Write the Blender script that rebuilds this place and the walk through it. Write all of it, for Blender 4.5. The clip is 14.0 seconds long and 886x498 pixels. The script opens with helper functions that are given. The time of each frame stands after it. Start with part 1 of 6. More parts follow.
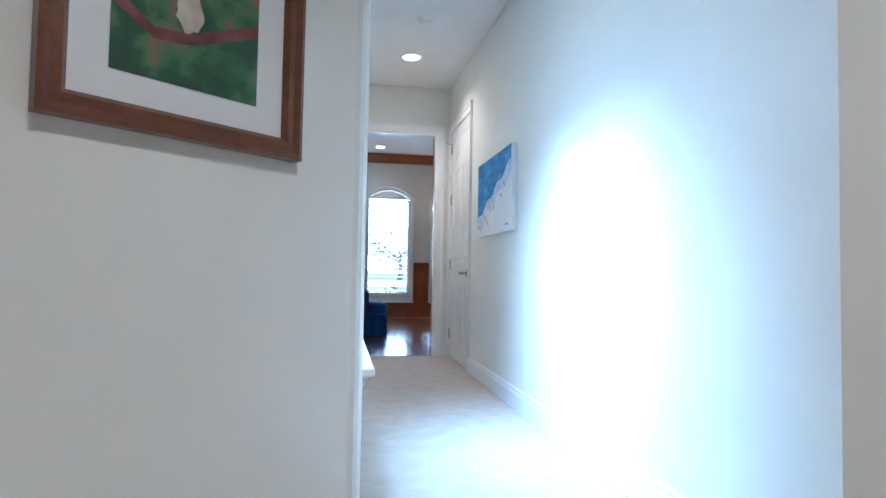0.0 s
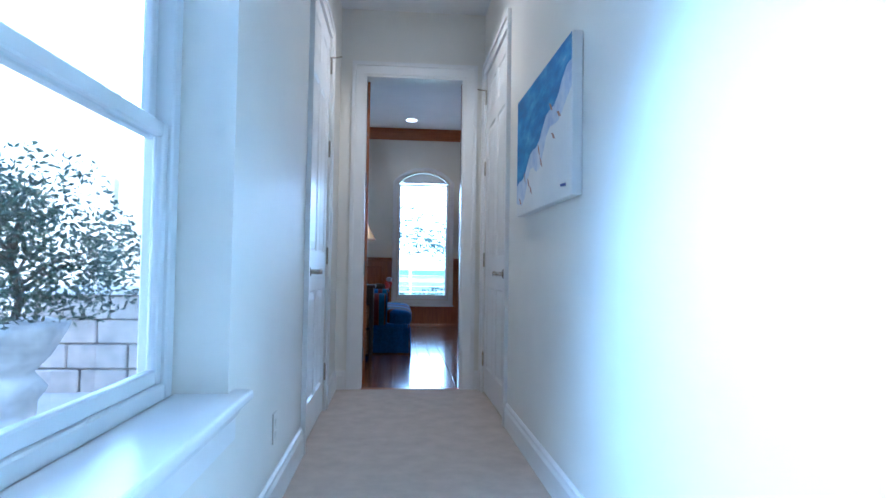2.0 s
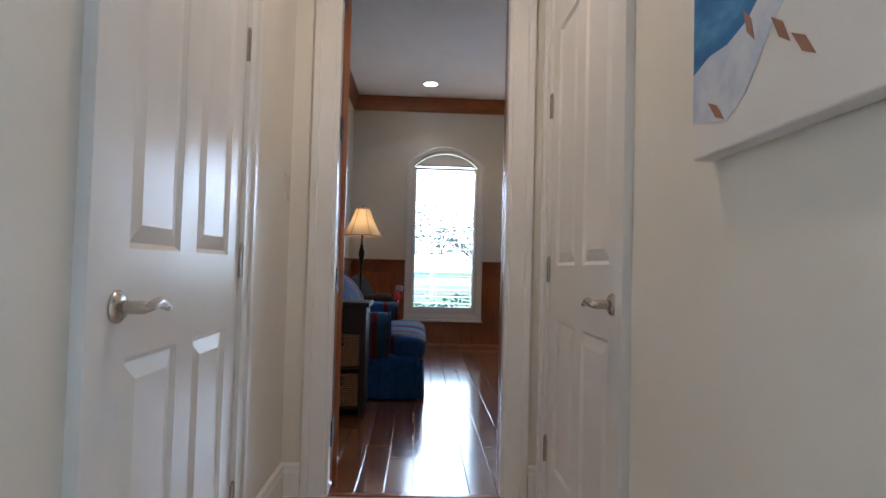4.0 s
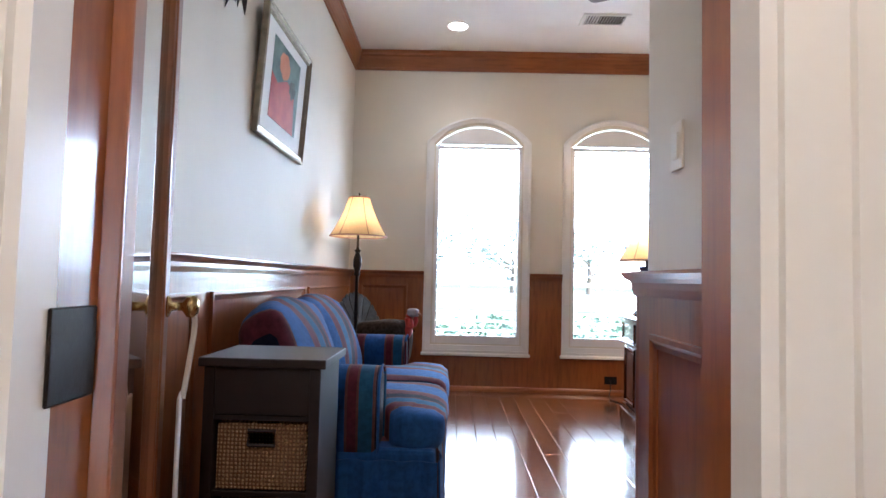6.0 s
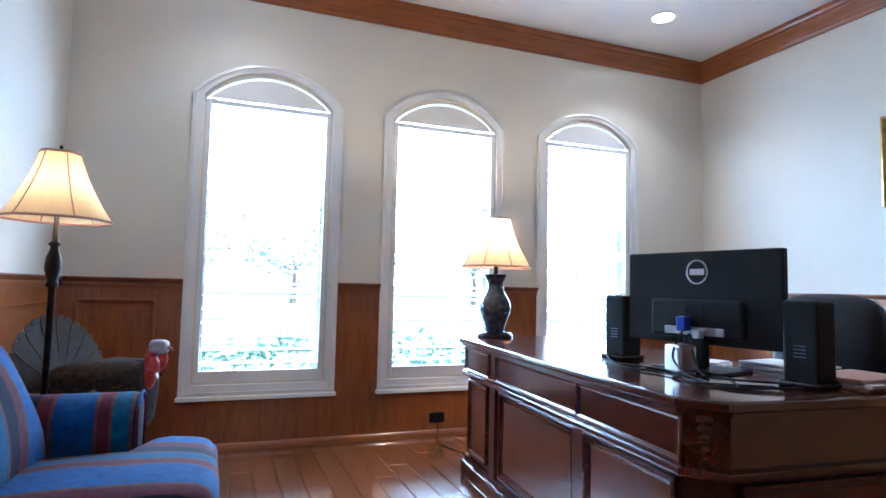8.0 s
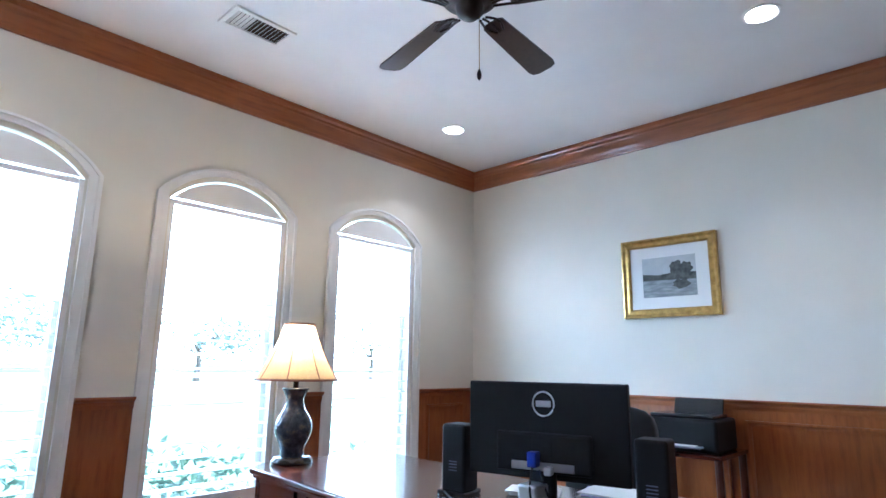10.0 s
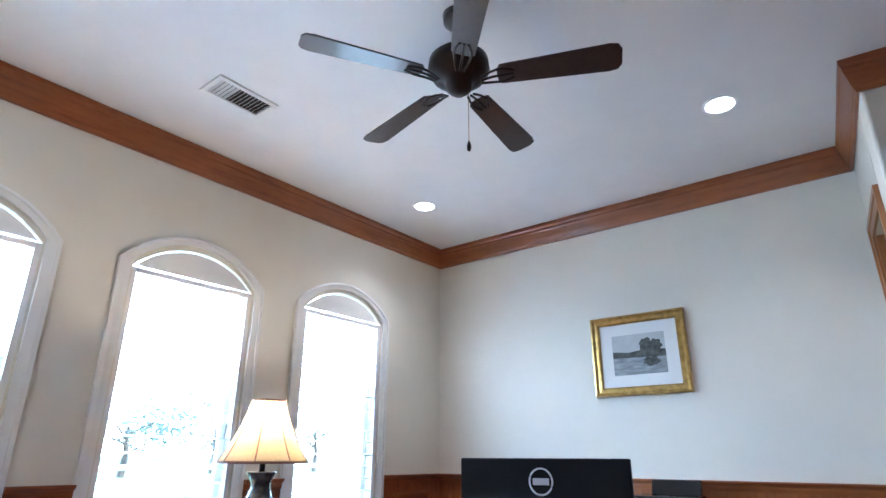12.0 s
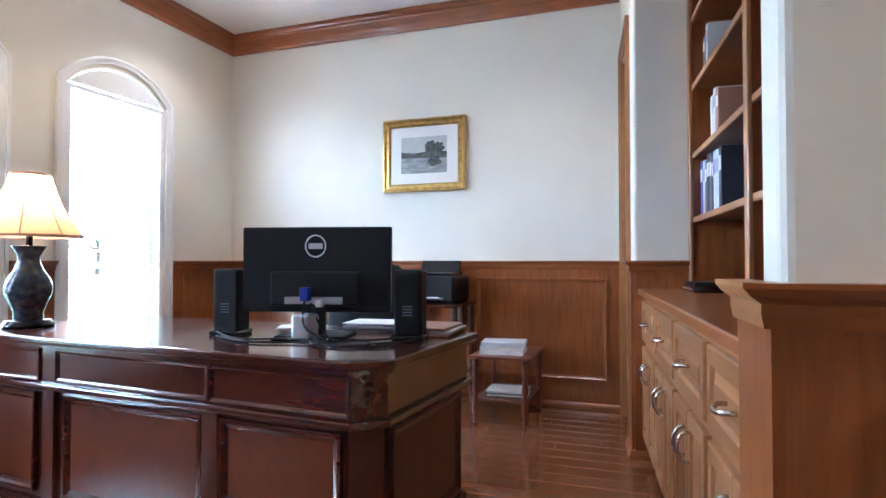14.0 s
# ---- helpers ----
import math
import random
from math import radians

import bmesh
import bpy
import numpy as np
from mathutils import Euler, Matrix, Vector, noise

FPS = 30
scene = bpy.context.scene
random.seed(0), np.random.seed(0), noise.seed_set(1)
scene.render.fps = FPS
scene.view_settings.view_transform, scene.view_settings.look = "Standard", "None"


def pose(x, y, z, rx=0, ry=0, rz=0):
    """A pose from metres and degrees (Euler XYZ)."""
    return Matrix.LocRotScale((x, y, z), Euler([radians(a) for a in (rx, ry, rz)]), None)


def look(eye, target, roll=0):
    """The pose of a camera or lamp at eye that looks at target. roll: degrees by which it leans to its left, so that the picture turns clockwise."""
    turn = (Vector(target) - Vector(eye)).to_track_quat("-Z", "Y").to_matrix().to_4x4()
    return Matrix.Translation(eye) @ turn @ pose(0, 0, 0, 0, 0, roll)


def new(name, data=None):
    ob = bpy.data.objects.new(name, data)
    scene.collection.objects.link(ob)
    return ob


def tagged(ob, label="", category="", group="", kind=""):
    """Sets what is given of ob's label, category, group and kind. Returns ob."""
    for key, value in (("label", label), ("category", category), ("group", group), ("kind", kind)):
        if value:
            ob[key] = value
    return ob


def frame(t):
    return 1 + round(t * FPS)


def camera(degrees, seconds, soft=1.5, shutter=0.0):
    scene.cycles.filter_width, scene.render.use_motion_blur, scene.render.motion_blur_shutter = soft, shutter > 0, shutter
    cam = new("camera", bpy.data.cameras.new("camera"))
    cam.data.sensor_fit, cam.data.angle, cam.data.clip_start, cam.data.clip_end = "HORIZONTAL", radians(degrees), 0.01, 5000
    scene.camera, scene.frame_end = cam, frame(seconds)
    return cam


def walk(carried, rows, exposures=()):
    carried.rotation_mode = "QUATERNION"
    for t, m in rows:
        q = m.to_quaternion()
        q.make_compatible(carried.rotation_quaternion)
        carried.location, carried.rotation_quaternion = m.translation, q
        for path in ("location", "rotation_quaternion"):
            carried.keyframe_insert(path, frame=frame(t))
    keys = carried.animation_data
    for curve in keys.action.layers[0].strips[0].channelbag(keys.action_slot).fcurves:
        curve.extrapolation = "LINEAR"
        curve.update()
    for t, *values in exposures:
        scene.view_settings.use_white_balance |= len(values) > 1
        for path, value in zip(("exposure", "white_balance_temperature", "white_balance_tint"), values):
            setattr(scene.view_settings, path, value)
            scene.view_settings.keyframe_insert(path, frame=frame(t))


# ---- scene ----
cam = camera(75.0, 14.0)
PATH = [
    (0, (-0.646, -6.265, 0.904), (-0.287, -4.299, 0.987), 1.0),
    (0.5, (-0.506, -5.804, 0.921), (-0.106, -3.845, 0.997), 0.2),
    (1, (-0.345, -5.38, 0.894), (0.029, -3.417, 0.973), 0.6),
    (1.5, (-0.219, -4.947, 0.913), (0.067, -2.969, 0.982), 0.7),
    (2, (-0.104, -4.493, 0.932), (0.054, -2.501, 1.0), 0.9),
    (2.5, (-0.049, -4.021, 0.934), (0.065, -2.025, 0.995), 1.2),
    (3, (-0.045, -3.562, 0.947), (0.06, -1.566, 1.009), 1.2),
    (3.2, (-0.034, -3.369, 0.957), (0.061, -1.373, 1.021), 1.3),
    (5.5, (0.076, -1.037, 1.03), (0.121, 0.961, 1.108), 1.5),
    (6, (0.083, -0.585, 1.028), (0.048, 1.412, 1.131), 1.4),
    (6.5, (0.019, -0.132, 1.057), (-0.024, 1.864, 1.176), 1.6),
    (7, (0.02, 0.245, 1.06), (0.003, 2.242, 1.181), 1.7),
    (7.5, (0.076, 0.486, 1.067), (0.203, 2.478, 1.188), 1.7),
    (8, (0.068, 0.778, 1.066), (0.768, 2.646, 1.205), 1.3),
    (8.2, (0.04, 0.855, 1.069), (0.912, 2.649, 1.211), 1.1),
    (10.3, (-0.172, 1.231, 1.314), (1.275, 2.519, 1.812), 0.2),
    (10.5, (-0.176, 1.224, 1.323), (1.238, 2.494, 1.945), 0.1),
    (11, (-0.178, 1.232, 1.316), (1.178, 2.461, 2.122), 0.1),
    (11.5, (-0.149, 1.309, 1.229), (1.199, 2.531, 2.06), 0.3),
    (12, (-0.222, 1.386, 1.235), (1.255, 2.552, 1.912), 0.2),
    (12.5, (-0.278, 1.41, 1.135), (1.348, 2.493, 1.563), 0.4),
    (13, (-0.303, 1.37, 1.063), (1.408, 2.385, 1.265), 0.4),
    (13.5, (-0.313, 1.307, 1.049), (1.475, 2.198, 1.133), 0.2),
    (14, (-0.324, 1.215, 1.09), (1.564, 1.872, 1.133), 0.0),
]
walk(cam, [(t, look(eye, target, roll)) for t, eye, target, roll in PATH], [(0, 3.2, 4550, 10), (1, 2.95, 4100, 10), (1.5, 2.95, 4150, 10), (2.5, 2.55, 4400, 11), (3, 2.5, 4800, 13), (5.5, 3.35, 5900, 21), (6.5, 4.05, 4850, 16), (7, 4.05, 4700, 15), (8, 3.95, 4700, 14), (10.5, 3.85, 4800, 13), (12.5, 3.85, 4900, 13), (14, 4.2, 5100, 16)])

# ---- world and lights ----
world = bpy.data.worlds.new("world")
scene.world = world
world.use_nodes = True
wn = world.node_tree
sky = wn.nodes.new("ShaderNodeTexSky")
sky.sky_type = "NISHITA"
sky.sun_disc = False
sky.sun_elevation = radians(52)
sky.sun_rotation = radians(128)
sky.air_density, sky.dust_density = 1.0, 1.5
wn.links.new(sky.outputs[0], wn.nodes["Background"].inputs[0])
wn.nodes["Background"].inputs[1].default_value = 0.15


def lamp(name, kind, m, power, colour, size=0.1, spread=None):
    data = bpy.data.lights.new(name, kind)
    data.energy, data.color = power, colour
    if kind == "SUN":
        data.angle = radians(size)
    elif kind == "AREA":
        data.shape, data.size, data.size_y = "RECTANGLE", size[0], size[1]
    else:
        data.shadow_soft_size = size
    if kind == "SPOT":
        data.spot_size, data.spot_blend = radians(spread), 0.8
    ob = new(name, data)
    ob.matrix_world = m
    return ob


# sun from behind the house, over the hall roof into the court
lamp("sun", "SUN", look((9, -7, 13), (0, 0, 0)), 2.4, (1, 0.95, 0.88), 0.6)
WARM = (1.0, 0.86, 0.70)
CANS = [(0.08, 4.24), (0.05, 1.89), (3.12, 4.22), (3.06, 1.91)]
CEIL = 3.185
HCEIL = 2.95
# the second hall can is unseen, added behind the start to warm the entry
HALL_CANS = [(0.0, -0.88), (0.0, -6.6)]
for x, y in CANS:
    lamp("downlight_lamp", "SPOT", look((x, y, CEIL - 0.03), (x, y, 0)), 1.5 if x < 1 else 3.0, WARM, 0.05, 120)
for x, y in HALL_CANS:
    lamp("downlight_lamp", "SPOT", look((x, y, HCEIL - 0.03), (x, y, 0)), 7.0 if y > -2 else 16.0, (1.0, 0.74, 0.48) if y > -2 else (1.0, 0.80, 0.58), 0.05, 140)
# area lamp added at the hall window's upper sash, standing in for sky light
lamp("hall_window_fill", "AREA", look((-0.70, -3.55, 2.12), (0.565, -3.62, 0.45)), 3.0, (0.62, 0.85, 1.0), (0.8, 0.34)).data.spread = radians(68)
# area lamps added high in the office windows, standing in for sky light
for x in (0.308, 1.594, 2.87):
    lamp("office_window_fill", "AREA", look((x, 4.928, 2.0), (x, 0, 2.0)), 1.1 if x < 2.5 else 0.8, (0.80, 0.90, 1.0), (0.74, 0.5))
FLAMP = (-0.62, 3.66)
TLAMP = (1.60, 3.945)
lamp("floor_lamp_bulb", "POINT", pose(*FLAMP, 1.44), 0.28, (1, 0.72, 0.42), 0.035)
lamp("table_lamp_bulb", "POINT", pose(*TLAMP, 1.465), 2.1, (1, 0.72, 0.42), 0.016)


# ---- materials ----
def nodes(name, rough=0.5, metal=0.0, spec=0.5):
    m = bpy.data.materials.new(name)
    m.use_nodes = True
    nt = m.node_tree
    b = nt.nodes["Principled BSDF"]
    b.inputs["Roughness"].default_value = rough
    b.inputs["Metallic"].default_value = metal
    b.inputs["Specular IOR Level"].default_value = spec
    return m, nt, b


def noisef(nt, scale, detail=4, vec=(1, 1, 1), rough=0.55, coord="Object"):
    tc = nt.nodes.new("ShaderNodeTexCoord")
    mp = nt.nodes.new("ShaderNodeMapping")
    mp.inputs["Scale"].default_value = vec
    n = nt.nodes.new("ShaderNodeTexNoise")
    n.inputs["Scale"].default_value, n.inputs["Detail"].default_value, n.inputs["Roughness"].default_value = scale, detail, rough
    nt.links.new(tc.outputs[coord], mp.inputs[0])
    nt.links.new(mp.outputs[0], n.inputs["Vector"])
    return n.outputs["Fac"]


def ramp(nt, fac, stops):
    r = nt.nodes.new("ShaderNodeValToRGB")
    while len(r.color_ramp.elements) < len(stops):
        r.color_ramp.elements.new(0.5)
    for e, (p, c) in zip(r.color_ramp.elements, stops):
        e.position, e.color = p, (*c, 1)
    nt.links.new(fac, r.inputs[0])
    return r.outputs[0]


def bump(nt, b, fac, strength, dist=0.002):
    n = nt.nodes.new("ShaderNodeBump")
    n.inputs["Strength"].default_value, n.inputs["Distance"].default_value = strength, dist
    nt.links.new(fac, n.inputs["Height"])
    nt.links.new(n.outputs[0], b.inputs["Normal"])


def mixc(nt, fac, a, c, mode="MIX"):
    n = nt.nodes.new("ShaderNodeMix")
    n.data_type, n.blend_type = "RGBA", mode
    for sock, v in ((n.inputs[0], fac), (n.inputs[6], a), (n.inputs[7], c)):
        if isinstance(v, (int, float)):
            sock.default_value = v
        elif isinstance(v, tuple):
            sock.default_value = (*v, 1)
        else:
            nt.links.new(v, sock)
    return n.outputs[2]


def dim(c, k):
    return tuple(v * k for v in c)


def plain(name, col, rough=0.5, metal=0.0, var=0.12, scale=6.0, fine=150.0, bmp=0.15, spec=0.5):
    m, nt, b = nodes(name, rough, metal, spec)
    big = noisef(nt, scale, 5)
    c = ramp(nt, big, [(0.3, dim(col, 1 - var)), (0.7, tuple(min(1, v * (1 + var * 0.5)) for v in col))])
    nt.links.new(c, b.inputs["Base Color"])
    bump(nt, b, noisef(nt, fine, 3), bmp)
    return m


def wood(name, dark, light, vec, rough=0.3, scale=3.0, coat=0.25, per=False):
    """Stained wood: stretched grain, darker streaks and blotches of stain."""
    m, nt, b = nodes(name, rough)
    b.inputs["Coat Weight"].default_value = coat
    b.inputs["Coat Roughness"].default_value = 0.12
    g = noisef(nt, scale * 4, 8, vec, 0.65)
    c = ramp(nt, g, [(0.15, dark), (0.5, tuple(a * 0.4 + d * 0.6 for a, d in zip(dark, light))), (0.9, light)])
    blot = noisef(nt, 1.7, 3)
    c = mixc(nt, 0.55, c, ramp(nt, blot, [(0.3, (0.55, 0.52, 0.5)), (0.7, (1, 1, 1))]), "MULTIPLY")
    if per:
        oi = nt.nodes.new("ShaderNodeObjectInfo")
        c = mixc(nt, 0.8, c, ramp(nt, oi.outputs["Random"], [(0, (0.62, 0.6, 0.58)), (0.5, (0.85, 0.84, 0.82)), (1, (1, 1, 1))]), "MULTIPLY")
    nt.links.new(c, b.inputs["Base Color"])
    bump(nt, b, g, 0.12, 0.001)
    return m


M = {}
M["wall"] = plain("cream_wall_paint", (0.74, 0.70, 0.60), 0.6, var=0.04, scale=2, fine=90, bmp=0.12)
M["hall"] = plain("hall_wall_paint", (0.80, 0.77, 0.69), 0.5, var=0.04, scale=2, fine=90, bmp=0.12)
M["ceil"] = plain("ceiling_paint", (0.84, 0.83, 0.81), 0.8, var=0.03, scale=3, fine=60, bmp=0.2)
M["white"] = plain("white_gloss_paint", (0.82, 0.81, 0.78), 0.28, var=0.04, scale=4, fine=60, bmp=0.05)
M["plastic"] = plain("almond_plastic", (0.75, 0.72, 0.64), 0.4, var=0.03)
M["carpet"] = plain("beige_carpet", (0.56, 0.49, 0.42), 0.95, var=0.12, scale=9, fine=420, bmp=0.9, spec=0.1)
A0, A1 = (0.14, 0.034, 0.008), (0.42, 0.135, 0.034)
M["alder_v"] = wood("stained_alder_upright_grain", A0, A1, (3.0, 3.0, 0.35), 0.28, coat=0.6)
M["alder_y"] = wood("stained_alder_grain_along_depth", A0, A1, (3.0, 0.3, 3.0), 0.28, coat=0.6)
M["alder_x"] = wood("stained_alder_grain_across", A0, A1, (0.3, 3.0, 3.0), 0.28, coat=0.6)
B0, B1 = (0.26, 0.10, 0.030), (0.50, 0.235, 0.085)
M["honey_v"] = wood("honey_alder_upright", B0, B1, (3.0, 3.0, 0.35), 0.36)
M["honey_x"] = wood("honey_alder_across", B0, B1, (0.3, 3.0, 3.0), 0.36)
M["plank"] = wood("floor_plank_wood", (0.13, 0.043, 0.016), (0.38, 0.145, 0.055), (4.0, 0.3, 4.0), 0.2, 4, 1.0, True)
M["subfloor"] = plain("dark_floor_joint", (0.03, 0.014, 0.008), 0.8)
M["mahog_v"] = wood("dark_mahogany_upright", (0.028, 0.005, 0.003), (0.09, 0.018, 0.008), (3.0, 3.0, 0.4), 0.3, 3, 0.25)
M["mahog_y"] = wood("dark_mahogany_along", (0.028, 0.005, 0.003), (0.09, 0.018, 0.008), (3.0, 0.4, 3.0), 0.18, 3, 0.7)
M["burl"] = wood("burl_panel_veneer", (0.065, 0.013, 0.005), (0.15, 0.034, 0.011), (1.2, 1.2, 0.9), 0.3, 3, 0.25)
M["cherry"] = wood("red_cherry_wood", (0.10, 0.022, 0.012), (0.26, 0.07, 0.035), (0.4, 3, 3), 0.3)
M["espresso"] = wood("espresso_stained_wood", (0.010, 0.006, 0.006), (0.022, 0.012, 0.011), (0.4, 3, 3), 0.55, 3, 0.0)
M["walnutframe"] = wood("walnut_picture_frame", (0.08, 0.028, 0.012), (0.22, 0.085, 0.035), (2, 2, 2), 0.3)
M["black"] = plain("black_plastic", (0.008, 0.008, 0.009), 0.55, var=0.2, spec=0.2)
M["blackgloss"] = plain("black_glossy_plastic", (0.012, 0.012, 0.013), 0.15, var=0.2, bmp=0.02)
M["bronze"] = plain("oil_rubbed_bronze", (0.030, 0.022, 0.018), 0.38, 0.7, var=0.3, scale=20)
M["blade"] = wood("dark_fan_blade", (0.018, 0.010, 0.008), (0.06, 0.032, 0.022), (3, 3, 3), 0.35)
M["nickel"] = plain("satin_nickel", (0.52, 0.48, 0.42), 0.25, 1.0, var=0.08)
M["brass"] = plain("brass", (0.55, 0.38, 0.16), 0.25, 1.0, var=0.1)
M["gold"] = plain("gilded_frame", (0.50, 0.32, 0.09), 0.35, 0.75, var=0.35, scale=25)
M["silver"] = plain("antique_silver_frame", (0.30, 0.25, 0.18), 0.4, 0.6, var=0.3, scale=25)
M["mat"] = plain("mat_board", (0.80, 0.79, 0.76), 0.8, var=0.02)
M["paper"] = plain("paper", (0.78, 0.76, 0.72), 0.8, var=0.05)
M["feather"] = plain("dark_feather", (0.045, 0.033, 0.025), 0.7, var=0.6, scale=40, fine=300, bmp=0.5, spec=0.1)
M["featherlight"] = plain("pale_feather_tip", (0.20, 0.13, 0.08), 0.7, var=0.4, scale=30, fine=300, bmp=0.5, spec=0.1)
M["feathergrey"] = plain("grey_feather", (0.12, 0.105, 0.095), 0.7, var=0.6, scale=30, fine=300, bmp=0.5)
M["red"] = plain("red_wattle_skin", (0.50, 0.04, 0.03), 0.5, var=0.3, scale=60)
M["bluegrey"] = plain("pale_blue_grey_skin", (0.42, 0.40, 0.45), 0.5, var=0.3, scale=60)
M["stucco"] = plain("pale_stucco", (0.72, 0.63, 0.46), 0.9, var=0.12, scale=4, fine=60, bmp=0.6)
M["stone"] = plain("limestone_block", (0.46, 0.40, 0.33), 0.9, var=0.3, scale=9, fine=40, bmp=0.8)
M["urn"] = plain("weathered_white_stone", (0.62, 0.60, 0.56), 0.85, var=0.3, scale=12, fine=50, bmp=0.7)
M["paving"] = plain("pale_paving", (0.42, 0.40, 0.36), 0.9, var=0.2, scale=3, fine=30, bmp=0.5)
M["grass"] = plain("lawn", (0.06, 0.11, 0.03), 0.9, var=0.4, scale=3, fine=60, bmp=0.8)
M["leaf"] = plain("green_leaf", (0.085, 0.12, 0.075), 0.5, var=0.5, scale=14)
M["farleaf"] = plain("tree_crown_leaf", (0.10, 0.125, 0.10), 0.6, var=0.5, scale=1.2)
M["bark"] = plain("bark", (0.10, 0.075, 0.05), 0.9, var=0.4, scale=20, bmp=0.8)
M["asphalt"] = plain("asphalt", (0.05, 0.05, 0.05), 0.9, var=0.2)
M["roofing"] = plain("roof_shingle", (0.10, 0.09, 0.085), 0.9, var=0.3)
M["bluebinder"] = plain("blue_binder", (0.015, 0.05, 0.30), 0.4, var=0.1)
M["whitebinder"] = plain("white_binder", (0.62, 0.66, 0.70), 0.4, var=0.05)
M["darkbinder"] = plain("dark_binder", (0.03, 0.035, 0.05), 0.45, var=0.2)
M["greybinder"] = plain("grey_binder", (0.12, 0.13, 0.17), 0.45, var=0.2)
M["tan"] = plain("tan_folder", (0.36, 0.18, 0.12), 0.6, var=0.1)
M["lilac"] = plain("lilac_paper", (0.40, 0.38, 0.55), 0.7, var=0.1)
M["blueplug"] = plain("blue_plug_plastic", (0.01, 0.03, 0.35), 0.35)
M["aluminium"] = plain("brushed_aluminium", (0.55, 0.55, 0.57), 0.35, 1.0, var=0.05)
M["vinyl"] = plain("vinyl_window_frame", (0.72, 0.72, 0.70), 0.35, var=0.03)


def glass_mat():
    m, nt, b = nodes("window_glass", 0.0)
    b.inputs["Transmission Weight"].default_value = 1.0
    b.inputs["IOR"].default_value = 1.45
    b.inputs["Base Color"].default_value = (0.93, 0.97, 0.97, 1)
    return m


M["glass"] = glass_mat()


def glow_mat(name, col, strength):
    m, nt, b = nodes(name, 0.5)
    b.inputs["Base Color"].default_value = (*col, 1)
    b.inputs["Emission Color"].default_value = (*col, 1)
    b.inputs["Emission Strength"].default_value = strength
    return m


M["can"] = glow_mat("downlight_lens", (1.0, 0.92, 0.80), 2.0)


def shade_mat():
    m, nt, b = nodes("lampshade_fabric", 0.9, spec=0.1)
    weave = noisef(nt, 160, 2)
    c = ramp(nt, weave, [(0.3, (0.68, 0.50, 0.26)), (0.7, (0.76, 0.59, 0.34))])
    nt.links.new(c, b.inputs["Base Color"])
    tr = nt.nodes.new("ShaderNodeBsdfTranslucent")
    nt.links.new(c, tr.inputs[0])
    mx = nt.nodes.new("ShaderNodeMixShader")
    mx.inputs[0].default_value = 0.55
    nt.links.new(b.outputs[0], mx.inputs[1])
    nt.links.new(tr.outputs[0], mx.inputs[2])
    nt.links.new(mx.outputs[0], nt.nodes["Material Output"].inputs[0])
    return m


M["shade"] = shade_mat()


def stripe_mat(name, axis, period, shift=0.0):
    """Sofa cloth: blue bands with maroon, navy and rust stripes across one axis."""
    m, nt, b = nodes(name, 0.85, spec=0.15)
    b.inputs["Sheen Weight"].default_value = 0.06
    tc = nt.nodes.new("ShaderNodeTexCoord")
    sx = nt.nodes.new("ShaderNodeSeparateXYZ")
    nt.links.new(tc.outputs["Object"], sx.inputs[0])
    wob = noisef(nt, 5, 2)
    a = nt.nodes.new("ShaderNodeMath")
    a.operation = "MULTIPLY_ADD"
    a.inputs[1].default_value, a.inputs[2].default_value = 1 / period, shift
    nt.links.new(sx.outputs[axis], a.inputs[0])
    a2 = nt.nodes.new("ShaderNodeMath")
    a2.operation = "MULTIPLY_ADD"
    a2.inputs[1].default_value = 0.03
    nt.links.new(wob, a2.inputs[0])
    nt.links.new(a.outputs[0], a2.inputs[2])
    fr = nt.nodes.new("ShaderNodeMath")
    fr.operation = "FRACT"
    nt.links.new(a2.outputs[0], fr.inputs[0])
    blue, teal, maroon, navy, rust = (0.018, 0.085, 0.27), (0.016, 0.09, 0.19), (0.10, 0.020, 0.036), (0.008, 0.010, 0.030), (0.12, 0.05, 0.05)
    r = nt.nodes.new("ShaderNodeValToRGB")
    r.color_ramp.interpolation = "CONSTANT"
    stops = [(0, blue), (0.30, rust), (0.33, maroon), (0.43, rust), (0.46, teal), (0.62, rust), (0.65, navy), (0.80, maroon), (0.92, rust), (0.95, blue)]
    while len(r.color_ramp.elements) < len(stops):
        r.color_ramp.elements.new(0.5)
    for e, (p, c) in zip(r.color_ramp.elements, stops):
        e.position, e.color = p, (*c, 1)
    nt.links.new(fr.outputs[0], r.inputs[0])
    mott = noisef(nt, 38, 4)
    c = mixc(nt, 0.7, r.outputs[0], ramp(nt, mott, [(0.35, (0.55, 0.55, 0.6)), (0.65, (1, 1, 1))]), "MULTIPLY")
    nt.links.new(c, b.inputs["Base Color"])
    bump(nt, b, noisef(nt, 260, 3), 0.5, 0.002)
    return m


M["stripe_y"] = stripe_mat("striped_sofa_cloth_lengthwise", 1, 0.47, -0.3)
M["stripe_x"] = stripe_mat("striped_sofa_cloth_depthwise", 0, 0.36, 0.15)


